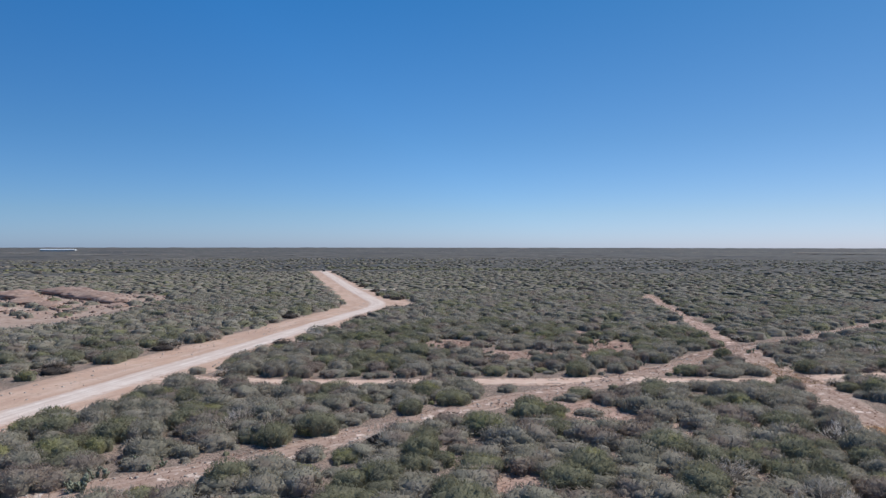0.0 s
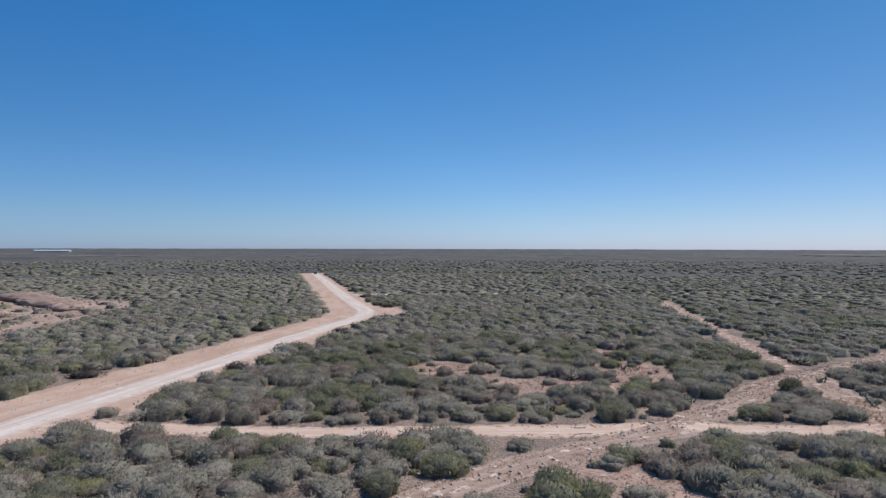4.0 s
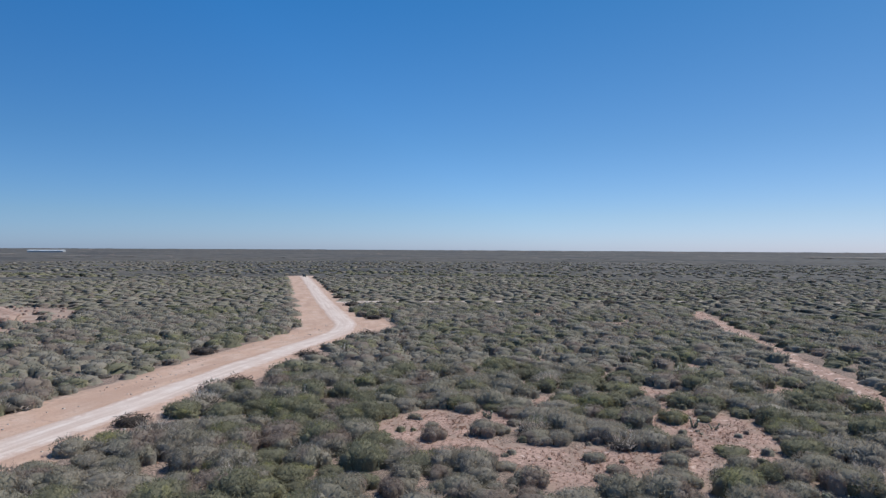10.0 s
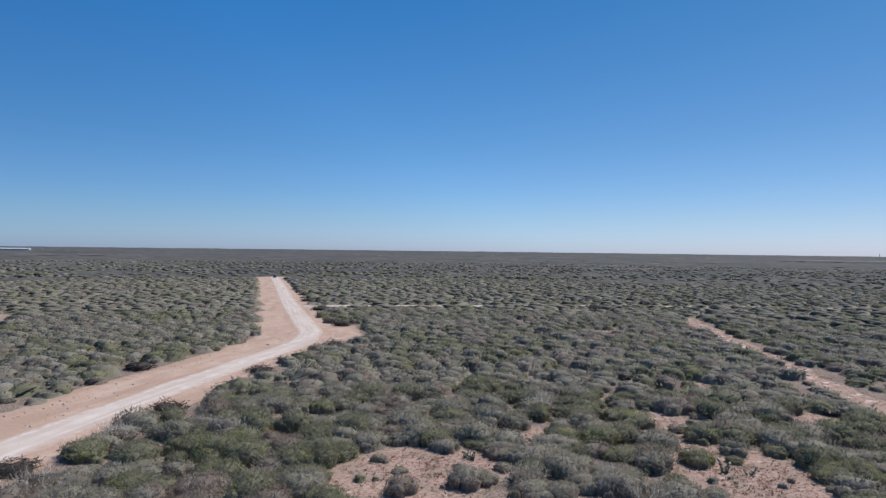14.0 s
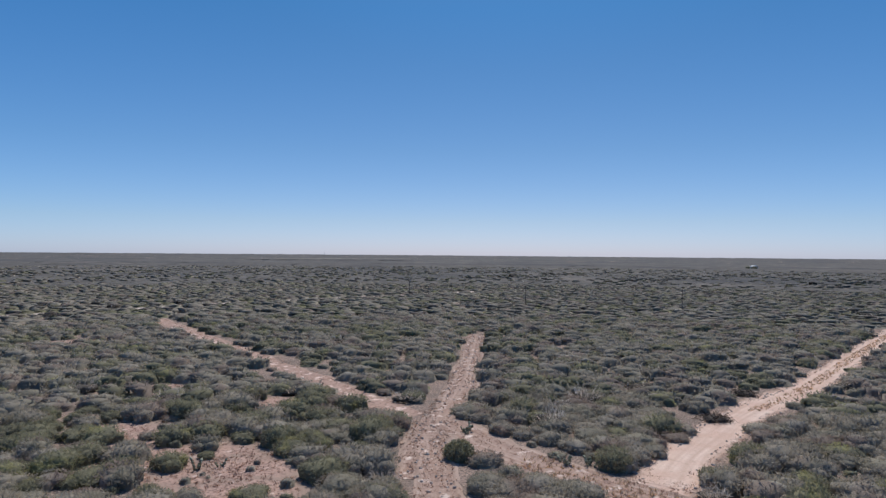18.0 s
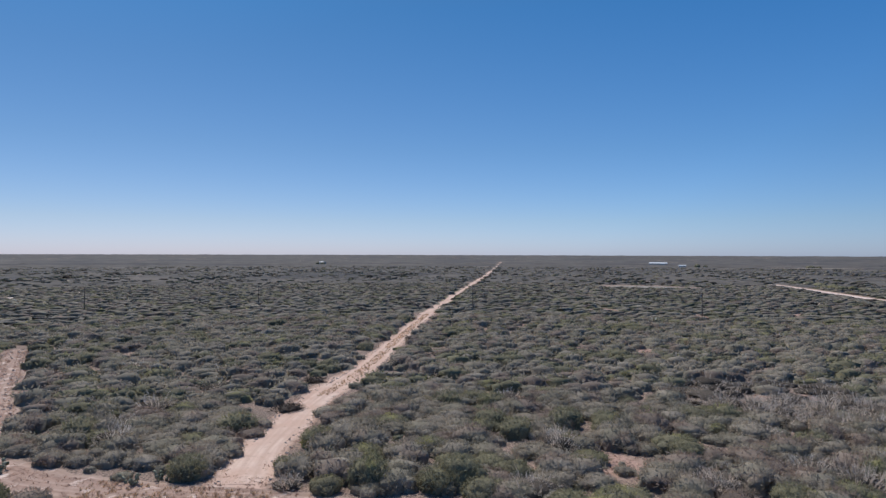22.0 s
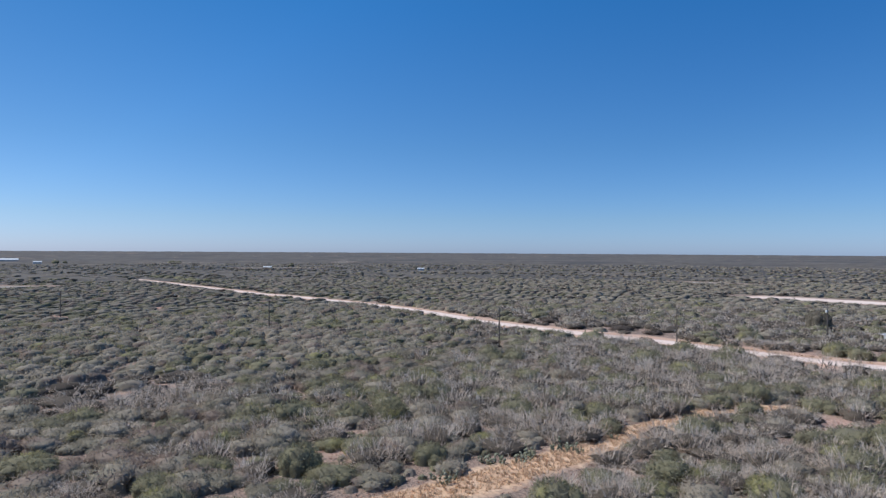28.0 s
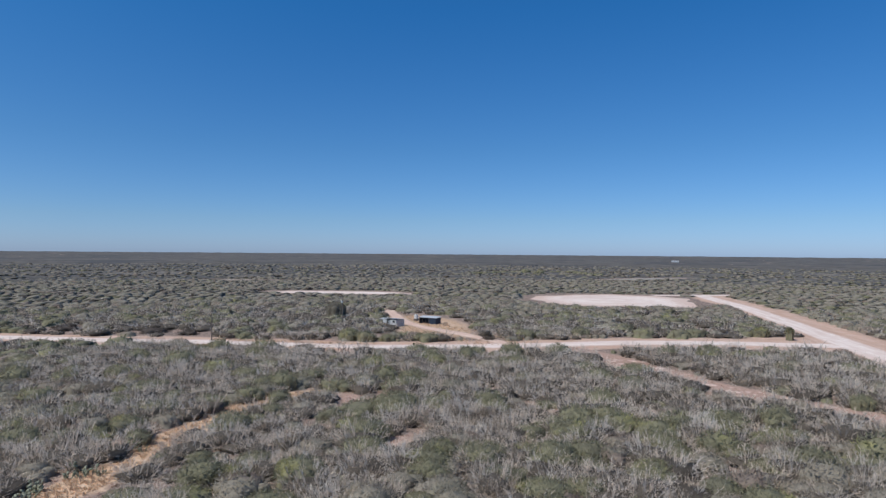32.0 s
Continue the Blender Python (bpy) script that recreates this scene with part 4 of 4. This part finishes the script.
def build_ground_cover():
    rng = np.random.default_rng(91)
    weeds = [tuft(rng, 8, 0.34, 0.12, 0.036) for _ in range(5)]
    xs, ys = [], []
    for bx, by, br in BARE:
        n = int(br * br * 6.5)
        a, q = rng.uniform(0, 6.28, n), br * 1.15 * np.sqrt(rng.uniform(0, 1, n))
        xs.append(bx + q * np.cos(a))
        ys.append(by + q * np.sin(a))
    for pts, n, lo, hi in ((TRACK_A, 700, 1.2, 2.8), (TRACK_A1, 700, 0.3, 2.2), (TRACK_B, 1300, 0.2, 2.8), (CUT_NORTH, 1500, 0.2, 2.6), (CUT_EAST, 1700, 0.4, 2.6), (RED, 900, 0.8, 4), (CUT_SOUTH[:7], 1200, 0.2, 2.6), (CUT_SOUTH[6:], 900, 2.2, 3.9), (LONG[:7], 900, 1.9, 3.2), (MAIN[4:12], 160, 5, 12)):
        x, y = along(rng, pts, n, lo, hi)
        xs.append(x)
        ys.append(y)
    x, y = rng.uniform(-62, 78, 5000), rng.uniform(-45, 150, 5000)
    q = np.hypot(x + 17, y - 77)
    k = open_ground(x, y, np.full(5000, 0.2)) & (q < 95) & ((q > 40) | (y > 50))
    xs.append(x[k])
    ys.append(y[k])
    strew("dry_weeds", np.concatenate(xs), np.concatenate(ys), weeds, M_WEED, "low reddish-brown dry weeds on bare soil", "weeds", rng)
    straw = [tuft(rng, 9, 0.4, 0.28, 0.045) for _ in range(5)]
    x, y = along(rng, CUT_SOUTH[6:], 3400, 0.0, 2.3)
    x2, y2 = along(rng, CUT_SOUTH[2:5], 260, 0.0, 2.4)
    x3, y3 = along(rng, DRIVE[1:], 1300, 2.4, 9)
    x5, y5 = along(rng, LONG[2:6], 700, 0.0, 0.9)
    x4, y4 = along(rng, SIDE[9:12], 500, 3.2, 6)
    strew("dry_grass", np.concatenate([x, x2, x3, x4, x5]), np.concatenate([y, y2, y3, y4, y5]), straw, M_GRASS, "straw-coloured dry bunch grass", "grass", rng)
    stones = [dome(rng, 2, 5, 0.16, 0.12, 0.35) for _ in range(5)]
    xs, ys = [], []
    for pts, n, lo, hi in ((LONG[:6], 500, 1.8, 3.4), (TRACK_B, 260, 0.3, 2.6), (CUT_EAST, 320, 0.2, 2.4), (MAIN[4:13], 500, 4.2, 12), (TRACK_A1, 120, 0.2, 2)):
        x, y = along(rng, pts, n, lo, hi)
        xs.append(x)
        ys.append(y)
    strew("loose_stones", np.concatenate(xs), np.concatenate(ys), stones, M_STONE, "loose pale caliche stones", "stones", rng, 0.5, 1.6, 0.03)
    sticks = [branches(rng, 3, 0.9, 0.35, 0.03, 2, 2, 2) for _ in range(4)]
    x, y = along(rng, LONG[:6], 260, 2.3, 3.6)
    x2, y2 = along(rng, TRACK_A, 60, 2.0, 3.0)
    x3, y3 = along(rng, MAIN[4:11], 40, 7, 12)
    strew("branch_litter", np.concatenate([x, x2, x3]), np.concatenate([y, y2, y3]), sticks, M_BARK, "dead branches pushed to the track edge", "branches", rng)


build_ground_cover()


# ---- prickly pears ----
def pad_mesh(foot, up, face, size):
    """One flat oval pad, standing on its foot."""
    side = np.cross(up, face)
    side /= np.linalg.norm(side)
    v, t = [], []
    for s in (-1, 1):
        for k in range(8):
            a = k / 8 * 6.283
            v.append(foot + up * size * (1 - math.cos(a)) * 0.9 + side * size * 0.62 * math.sin(a) + face * 0.035 * s)
    for k in range(8):
        j = (k + 1) % 8
        t.extend([(k, j, 8 + j), (k, 8 + j, 8 + k)])
    for k in range(1, 7):
        t.extend([(0, k + 1, k), (8, 8 + k, 9 + k)])
    return mesh_of("pad", v, t, M_CACTUS), foot + up * size * 1.7


def prickly_pear_form(rng):
    """Pads growing out of one another."""
    pads = []
    for _ in range(6):
        a = rng.uniform(0, 6.28)
        foot = np.array([0.45 * math.cos(a), 0.45 * math.sin(a), 0.0]) * rng.uniform(0.2, 1)
        up = np.array([math.cos(a) * 0.45, math.sin(a) * 0.45, 1.0])
        for _ in range(rng.integers(2, 4)):
            w = up + rng.normal(scale=0.35, size=3)
            w /= np.linalg.norm(w)
            f = np.cross(w, rng.normal(size=3))
            f /= np.linalg.norm(f)
            me, foot = pad_mesh(foot, w, f, rng.uniform(0.14, 0.21))
            pads.append(me)
    return pads


def build_prickly_pears():
    rng = np.random.default_rng(92)
    forms = [prickly_pear_form(rng) for _ in range(6)]
    for cx, cy, n in ((37.6, 19.4, 4), (36.9, 28.3, 5), (36.6, 34, 4), (35.8, 44.6, 4), (-54, 58, 2), (-44.4, 52.8, 4), (-46.5, 47.5, 5), (-33, 68.4, 3), (-33.6, 52, 3), (49.9, 109.6, 2), (41.8, 96.7, 3), (36.8, 38, 4), (-12, -46, 3), (-16, -40, 3), (28, 143, 2), (-2, 144, 2), (6, 79, 2), (30, 126, 2), (22, -62, 3), (-30, 141, 2), (4, 122, 2)):
        for _ in range(n):
            ob = tagged(new("prickly_pear"), "clump of grey-green prickly pear pads on dry ground", "cactus", "prickly pears")
            ob.location = (cx + rng.normal() * 0.9, cy + rng.normal() * 0.9, 0)
            s = rng.uniform(0.9, 1.5)
            ob.rotation_euler, ob.scale = (0, 0, rng.uniform(0, 6.28)), (s, s, s)
            for me in forms[rng.integers(0, 6)]:
                part_mesh("pad", me, ob)


build_prickly_pears()


# ---- brush piles and heaps of earth ----
def brush_pile(x, y, r, h, seed):
    rng = np.random.default_rng(seed)
    ob = tagged(new("brush_pile"), "dark heap of bulldozed dead branches beside the road", "brush pile", "brush piles along the roads")
    ob.location = (x, y, 0.02)
    core = dome(rng, 3, 10, r * 0.8, h * 0.62, 0.3)
    part_mesh("core", mesh_of("core", *core, M_DEAD), ob)
    v, t = [], []
    n = 170
    a, q = rng.uniform(0, 6.28, n), np.sqrt(rng.uniform(0, 1, n))
    mid = np.stack([r * q * np.cos(a), r * q * np.sin(a), h * (1 - q**2) * rng.uniform(0.35, 1.0, n) + 0.12], 1)
    w = rng.normal(size=(n, 3)) * (1, 1, 0.45)
    w /= np.linalg.norm(w, axis=1)[:, None]
    side = np.cross(w, rng.normal(size=(n, 3)))
    side /= np.linalg.norm(side, axis=1)[:, None]
    length = rng.uniform(0.4, 1.1, (n, 1))
    up = np.cross(w, side)
    c = np.stack([mid - w * length + side * 0.04, mid - w * length - side * 0.04, mid - w * length + up * 0.05, mid + w * length], 1)
    c[..., 2] = np.maximum(c[..., 2], 0.01)
    k = np.arange(n)[:, None, None] * 4
    t = (k + np.array([[0, 1, 3], [1, 2, 3], [2, 0, 3]])[None]).reshape(-1, 3)
    part_mesh("branchwork", mesh_of("branchwork", c.reshape(-1, 3), t, M_DEAD), ob, "tangle of dead grey-brown branches")


for i, (x, y, r, h) in enumerate(PILES):
    brush_pile(x, y, r, h, 200 + i)


def earth_heap(x, y, rx, ry, h, turn, seed):
    """A dozed heap of reddish earth and rubble."""
    rng = np.random.default_rng(seed)
    v, t = dome(rng, 9, 34, 1.0, 1.0, 0.13)
    e = np.array([noise.noise(Vector((p[0] * 4, p[1] * 4, seed))) for p in v])
    v = v * (rx, ry, h)
    v[:, 2] = np.maximum(0, v[:, 2] * (1 + 0.4 * e)) - 0.02
    ob = tagged(new("earth_heap", mesh_of("earth_heap", v, t, M_RUBBLE)), "dozed heap of reddish earth and rubble", "earth heap", "earth heaps in the digging")
    ob.location, ob.rotation_euler = (x, y, 0.02), (0, 0, radians(turn))


for i, a in enumerate(((-212, 219, 30, 9, 2.6, -24), (-236, 232, 26, 9, 3.0, -20), (-192, 208, 16, 7, 2.2, -35), (-200, 186, 13, 6, 1.3, -40), (-183, 178, 10, 5, 0.9, -30), (-220, 196, 16, 7, 1.8, -45), (-246, 214, 22, 9, 2.8, -40), (-174, 192, 9, 4, 1.0, -50), (-204, 168, 12, 5, 1.0, -40), (-230, 178, 12, 6, 1.6, -40))):
    earth_heap(*a, 300 + i)


def build_rubble():
    """Clods, roots and stones thrown over the digging."""
    rng = np.random.default_rng(95)
    clods = [dome(rng, 2, 6, 0.6, 0.45, 0.35) for _ in range(5)]
    x, y = rng.uniform(-262, -155, 500), rng.uniform(150, 246, 500)
    k = in_ellipse(x, y, DIGGING) | ((np.abs(y - 222 - 0.42 * (x + 220) * -1) < 12) & (x < -180))
    strew("rubble", x[k], y[k], clods, M_RUBBLE, "clods of reddish earth and broken roots on dug ground", "rubble", rng, 0.4, 1.7, 0.02)


build_rubble()


# ---- utility poles ----
def bm_box(bm, sx, sy, sz, cx=0, cy=0, cz=0, bevel=0.0, turn=0.0):
    r = bmesh.ops.create_cube(bm, size=1, matrix=pose(cx, cy, cz, 0, 0, turn) @ Matrix.Diagonal((sx, sy, sz, 1)))
    if bevel:
        edges = list({e for v in r["verts"] for e in v.link_edges})
        bmesh.ops.bevel(bm, geom=edges, offset=bevel, segments=1, affect="EDGES")


def bm_rod(bm, a, b, r1, r2, sides=8):
    a, b = Vector(a), Vector(b)
    d = b - a
    m = Matrix.Translation((a + b) / 2) @ d.to_track_quat("Z", "Y").to_matrix().to_4x4()
    bmesh.ops.create_cone(bm, cap_ends=True, segments=sides, radius1=r1, radius2=r2, depth=d.length, matrix=m)


def box_part(name, mat, parent, size, at, label="", bevel=0.02, turn=0.0):
    bm = bmesh.new()
    bm_box(bm, *size, *at, bevel, turn)
    return part(name, bm, mat, parent, label)


def rod_part(name, mat, parent, a, b, r1, r2, label="", sides=8):
    bm = bmesh.new()
    bm_rod(bm, a, b, r1, r2, sides)
    return part(name, bm, mat, parent, label)


def build_poles():
    first = tagged(new("utility_pole"), "weathered wooden utility pole standing in the scrub", "utility pole", "line of utility poles")
    rod_part("shaft", M_POLE, first, (0, 0, -0.1), (0, 0, 8.6), 0.17, 0.12, sides=10)
    box_part("crossarm", M_POLE, first, (1.7, 0.1, 0.12), (0, 0.14, 8.2))
    for s in (-0.75, 0, 0.75):
        rod_part("insulator", M_PORCELAIN, first, (s, 0.14, 8.26), (s, 0.14, 8.42), 0.05, 0.03)
    spots = [(137, 353), (157, 287), (199, 240.5), (220, 155.3), (220, 72), (155, 25), (104, -14.3), (85, -54.6), (68.6, -93)]
    for i, (x, y) in enumerate(spots):
        a, b = spots[max(0, i - 1)], spots[min(len(spots) - 1, i + 1)]
        m = pose(x, y, 0, 0, 0, math.degrees(math.atan2(b[1] - a[1], b[0] - a[0])) + 90)
        if i:
            ob = copy_thing(first, m)
        else:
            first.matrix_basis = m
            ob = first
        if i == 4:
            rod_part("transformer", M_STEEL, ob, (0, 0.34, 7.2), (0, 0.34, 8.0), 0.2, 0.2, "grey transformer can", 12)
        if i == len(spots) - 1:
            box_part("meter_box", M_WHITE, ob, (0.45, 0.3, 0.7), (0, 0.3, 7.2), "white box high on the pole")


build_poles()


# ---- the sheds and their yard ----
def build_white_shed():
    ob = tagged(new("shed"), "small pale shed with a grey sheet-metal roof in the yard", "shed")
    ob.matrix_basis = pose(55, -99.5, 0.02, 0, 0, -18)
    W, D, H = 5.2, 3.8, 2.0
    for s in (-1, 1):
        box_part("side_wall", M_PALEWALL, ob, (0.1, D, H), (s * (W / 2 - 0.05), 0, H / 2))
    box_part("back_wall", M_PALEWALL, ob, (W - 0.22, 0.1, H), (0, -D / 2 + 0.05, H / 2))
    box_part("front_wall", M_PALEWALL, ob, (2.2, 0.1, H), (-W / 2 + 1.22, D / 2 - 0.05, H / 2))
    box_part("front_wall", M_PALEWALL, ob, (1.4, 0.1, H), (W / 2 - 0.82, D / 2 - 0.05, H / 2))
    door = box_part("door", M_STEEL, ob, (1.3, 0.06, 1.9), (0.05, D / 2 - 0.12, 0.96), "grey metal door")
    box_part("door_handle", M_DARK, door, (0.04, 0.06, 0.14), (0.55, D / 2 - 0.06, 1.0))
    win = box_part("window", M_DARK, ob, (0.8, 0.04, 0.6), (-1.6, D / 2 + 0.02, 1.5), "dark window")
    box_part("window_frame", M_PALEWALL, win, (0.9, 0.05, 0.06), (-1.6, D / 2 + 0.03, 1.17))
    bm = bmesh.new()
    for k in range(14):
        x = -W / 2 - 0.2 + (W + 0.4) * (k + 0.5) / 14
        bm_box(bm, (W + 0.4) / 14 + 0.01, D + 0.7, 0.05, x, 0, 0.02 * (k % 2))
    bmesh.ops.transform(bm, matrix=pose(0, 0, H + 0.22, 6), verts=bm.verts)
    part("roof", bm, M_TIN, ob, "corrugated grey sheet-metal roof")
    lean = box_part("awning", M_TIN, ob, (1.8, 2.6, 0.05), (W / 2 + 0.95, 0.2, 1.95), "tin awning")
    for y in (-0.9, 1.3):
        rod_part("post", M_POLE, lean, (W / 2 + 1.7, y, 0), (W / 2 + 1.7, y, 1.93), 0.05, 0.05)


def build_blue_shelter():
    ob = tagged(new("shelter"), "low dark blue open-sided shelter with a tin roof", "shelter")
    ob.matrix_basis = pose(46.8, -109.2, 0.02, 0, 0, -12)
    W, D, H = 6.2, 2.8, 1.9
    box_part("back_wall", M_BLUE, ob, (W, 0.08, H), (0, -D / 2, H / 2))
    box_part("side_wall", M_BLUE, ob, (0.08, D - 0.1, H), (-W / 2 + 0.04, 0.04, H / 2))
    box_part("side_wall", M_BLUE, ob, (0.08, D - 0.1, H), (W / 2 - 0.04, 0.04, H / 2))
    box_part("front_panel", M_BLUE, ob, (2.4, 0.08, H), (-1.7, D / 2, H / 2))
    for k in range(4):
        x = -0.4 + k * 1.1
        rod_part("post", M_POLE, ob, (x, D / 2, 0), (x, D / 2, H), 0.06, 0.06)
    bm = bmesh.new()
    for k in range(16):
        x = -W / 2 - 0.2 + (W + 0.4) * (k + 0.5) / 16
        bm_box(bm, (W + 0.4) / 16 + 0.01, D + 0.6, 0.05, x, 0, 0.02 * (k % 2))
    bmesh.ops.transform(bm, matrix=pose(0, 0, H + 0.14, -4), verts=bm.verts)
    part("roof", bm, M_TIN, ob, "corrugated grey sheet-metal roof")


def build_yard_things():
    tank = tagged(new("water_tank"), "white plastic water tank on a low stand", "water tank")
    tank.matrix_basis = pose(53.2, -114.5, 0.02)
    bm = bmesh.new()
    bm_rod(bm, (0, 0, 0.8), (0, 0, 1.9), 0.6, 0.6, 18)
    bm_rod(bm, (0, 0, 1.9), (0, 0, 2.15), 0.6, 0.2, 18)
    body = part("body", bm, M_WHITE, tank)
    rod_part("lid", M_DARK, body, (0, 0, 2.15), (0, 0, 2.22), 0.2, 0.2)
    box_part("stand", M_POLE, tank, (1.3, 1.3, 0.8), (0, 0, 0.4))
    crate = tagged(new("crate"), "small tan wooden crate on the bare yard", "crate")
    crate.matrix_basis = pose(40.6, -105.6, 0.02, 0, 0, 20)
    box_part("body", M_CRATE, crate, (1.3, 1.0, 0.95), (0, 0, 0.48))
    box_part("lid", M_CRATE, crate, (1.4, 1.1, 0.08), (0, 0, 1.0))


build_white_shed()
build_blue_shelter()
build_yard_things()


# ---- single trees that stand above the scrub ----
def tree(x, y, h, r, seed, label, leafy, lift=0.35, dress=None):
    rng = np.random.default_rng(seed)
    ob = tagged(new("tree"), label, "tree")
    ob.location = (x, y, 0.02)
    part_mesh("trunk", mesh_of("trunk", *branches(rng, 3, r, h, 0.14, 3, 3, 3), M_BARK), ob)
    lob, half = lobes_of(rng, 9, r, h * (1 - lift))
    lob = lob + np.array([0, 0, h * lift])
    if leafy:
        crown = stack(lobe_shells(rng, lob, half, 3, 8, 0.8, 0.2), sprays(rng, 1100, lob, half, 0.34, 0.06, 0.45, 0.2, 0.75))
    else:
        crown = sprays(rng, 800, lob, half, 0.5, 0.02, 1.0, 0.4, 0.2)
    part_mesh("crown", mesh_of("crown", *crown, dress or (M_PLANT[1] if leafy else M_PLANT[2][0]), leafy), ob)


tree(81, -113, 6.0, 4.2, 401, "dark leafy tree beside a pole in the scrub", True, 0.08, (M_UMBER, M_UMBER))
tree(-52.4, -106.1, 3.4, 1.0, 402, "small lone tree on the bare road verge", True, 0.45)
tree(-46.6, -111.4, 2.6, 2.6, 403, "dense dark green bush at the road edge", True, 0.1)
tree(42, -38.5, 4.6, 3.0, 404, "bare crooked mesquite tree with open crown", False)
tree(124, -64, 5.0, 2.6, 405, "bare dead snag above the road edge", False)
tree(88, -66, 4.6, 2.4, 406, "bare dead tree above the scrub", False)
tree(20.9, 134.1, 1.9, 1.9, 407, "feathery yellow-green shrub tree at the track crossing", True, -0.12)
tree(18.9, 65.3, 2.3, 1.9, 408, "bright green leafy shrub tree", True, -0.1)
tree(16.6, -3.5, 3.0, 3.6, 409, "wide olive-green tree crown low over the ground", True, 0.12)
tree(57.5, 39.1, 2.6, 2.4, 410, "dark green leafy shrub tree", True, 0.12)


# ---- far buildings ----
def long_barn(x, y, length, depth, h, turn, label):
    ob = tagged(new("barn"), label, "barn", "far barns")
    ob.matrix_basis = pose(x, y, 0.5, 0, 0, turn)
    box_part("wall", M_WHITE, ob, (length, depth, h), (0, 0, h / 2), bevel=0)
    bm = bmesh.new()
    e = 0.6
    p = [bm.verts.new(c) for c in ((-length / 2 - e, -depth / 2 - e, h), (length / 2 + e, -depth / 2 - e, h), (length / 2 + e, depth / 2 + e, h), (-length / 2 - e, depth / 2 + e, h), (-length / 2 - e, 0, h + depth * 0.16), (length / 2 + e, 0, h + depth * 0.16))]
    for f in ((0, 1, 5, 4), (2, 3, 4, 5), (0, 4, 3), (1, 2, 5), (0, 3, 2, 1)):
        bm.faces.new([p[i] for i in f])
    part("roof", bm, M_TINWHITE, ob, "white sheet roof")


long_barn(-1900, 1815, 118, 16, 7, 20, "long white barn far off at the horizon")
long_barn(1325, 126, 34, 14, 2.6, 88, "long white barn far out in the scrub")
long_barn(1068, 80, 10, 7, 3, 88, "small white house far out in the scrub")
long_barn(591, -280, 7, 4, 2.4, 60, "small white trailer far out in the scrub")
long_barn(1036, 725, 12, 9, 4, 55, "far farm building among trees")
long_barn(-112, -1800, 18, 8, 3, 15, "white far farm building at the horizon")
long_barn(705, -143, 9, 5, 2.6, 75, "small far farm shed")
for i, (x, y, h, r) in enumerate(((1060, 58, 7, 5.5), (1066, 46, 5, 4), (1026, -93, 6, 7), (1026, -104, 5, 5), (1020, 715, 5, 5), (1040, 738, 5, 5.5), (820, -211, 5, 4), (101, -598, 6, 6), (86, -600, 5, 5))):
    tree(x, y, h, r, 430 + i, "dark far tree standing above the scrub", True, 0.1)
for i, (x, y, rx, ry, z, turn) in enumerate(((-1405, 1230, 34, 26, 4.4, 20), (-1085, 1115, 42, 16, 3.2, 20), (-1006, 1166, 30, 14, 3.2, 25), (700, 1810, 260, 40, 5.5, -25), (1000, -100, 14, 60, 2.4, 8), (690, -150, 12, 50, 2.2, -20), (985, -362, 16, 34, 3.0, 30))):
    clearing("far_field_%d" % (i + 1), (x, y, rx, ry, turn), z, M_PALE, "bare pale field far out in the scrub", "field", 80 + i)
tower = tagged(new("tower"), "thin pale far mast at the horizon", "mast")
tower.location = (1500, 3900, 4)
rod_part("mast", M_WHITE, tower, (0, 0, 0), (0, 0, 22), 1.6, 1.2)


# ---- a pickup far along the road ----
def build_pickup():
    ob = tagged(new("pickup"), "dark pickup truck far along the dusty road", "truck")
    ob.matrix_basis = pose(-237, 493, 0.08, 0, 0, 30)
    body = box_part("body", M_DARK, ob, (1.9, 5.2, 0.7), (0, 0, 0.8), bevel=0.08)
    box_part("bumper", M_STEEL, body, (1.8, 0.15, 0.22), (0, -2.66, 0.58))
    cab = box_part("cab", M_DARK, ob, (1.75, 2.1, 0.75), (0, -0.3, 1.5), bevel=0.15)
    box_part("windscreen", M_STEEL, cab, (1.5, 0.06, 0.5), (0, -1.37, 1.55), "pale glinting windscreen")
    for x in (-0.85, 0.85):
        for y in (-1.7, 1.6):
            wheel = rod_part("wheel", M_DARK, ob, (x - 0.12, y, 0.38), (x + 0.12, y, 0.38), 0.38, 0.38, "", 14)
            rod_part("rim", M_STEEL, wheel, (x - 0.13, y, 0.38), (x + 0.13, y, 0.38), 0.2, 0.2, "", 10)


build_pickup()
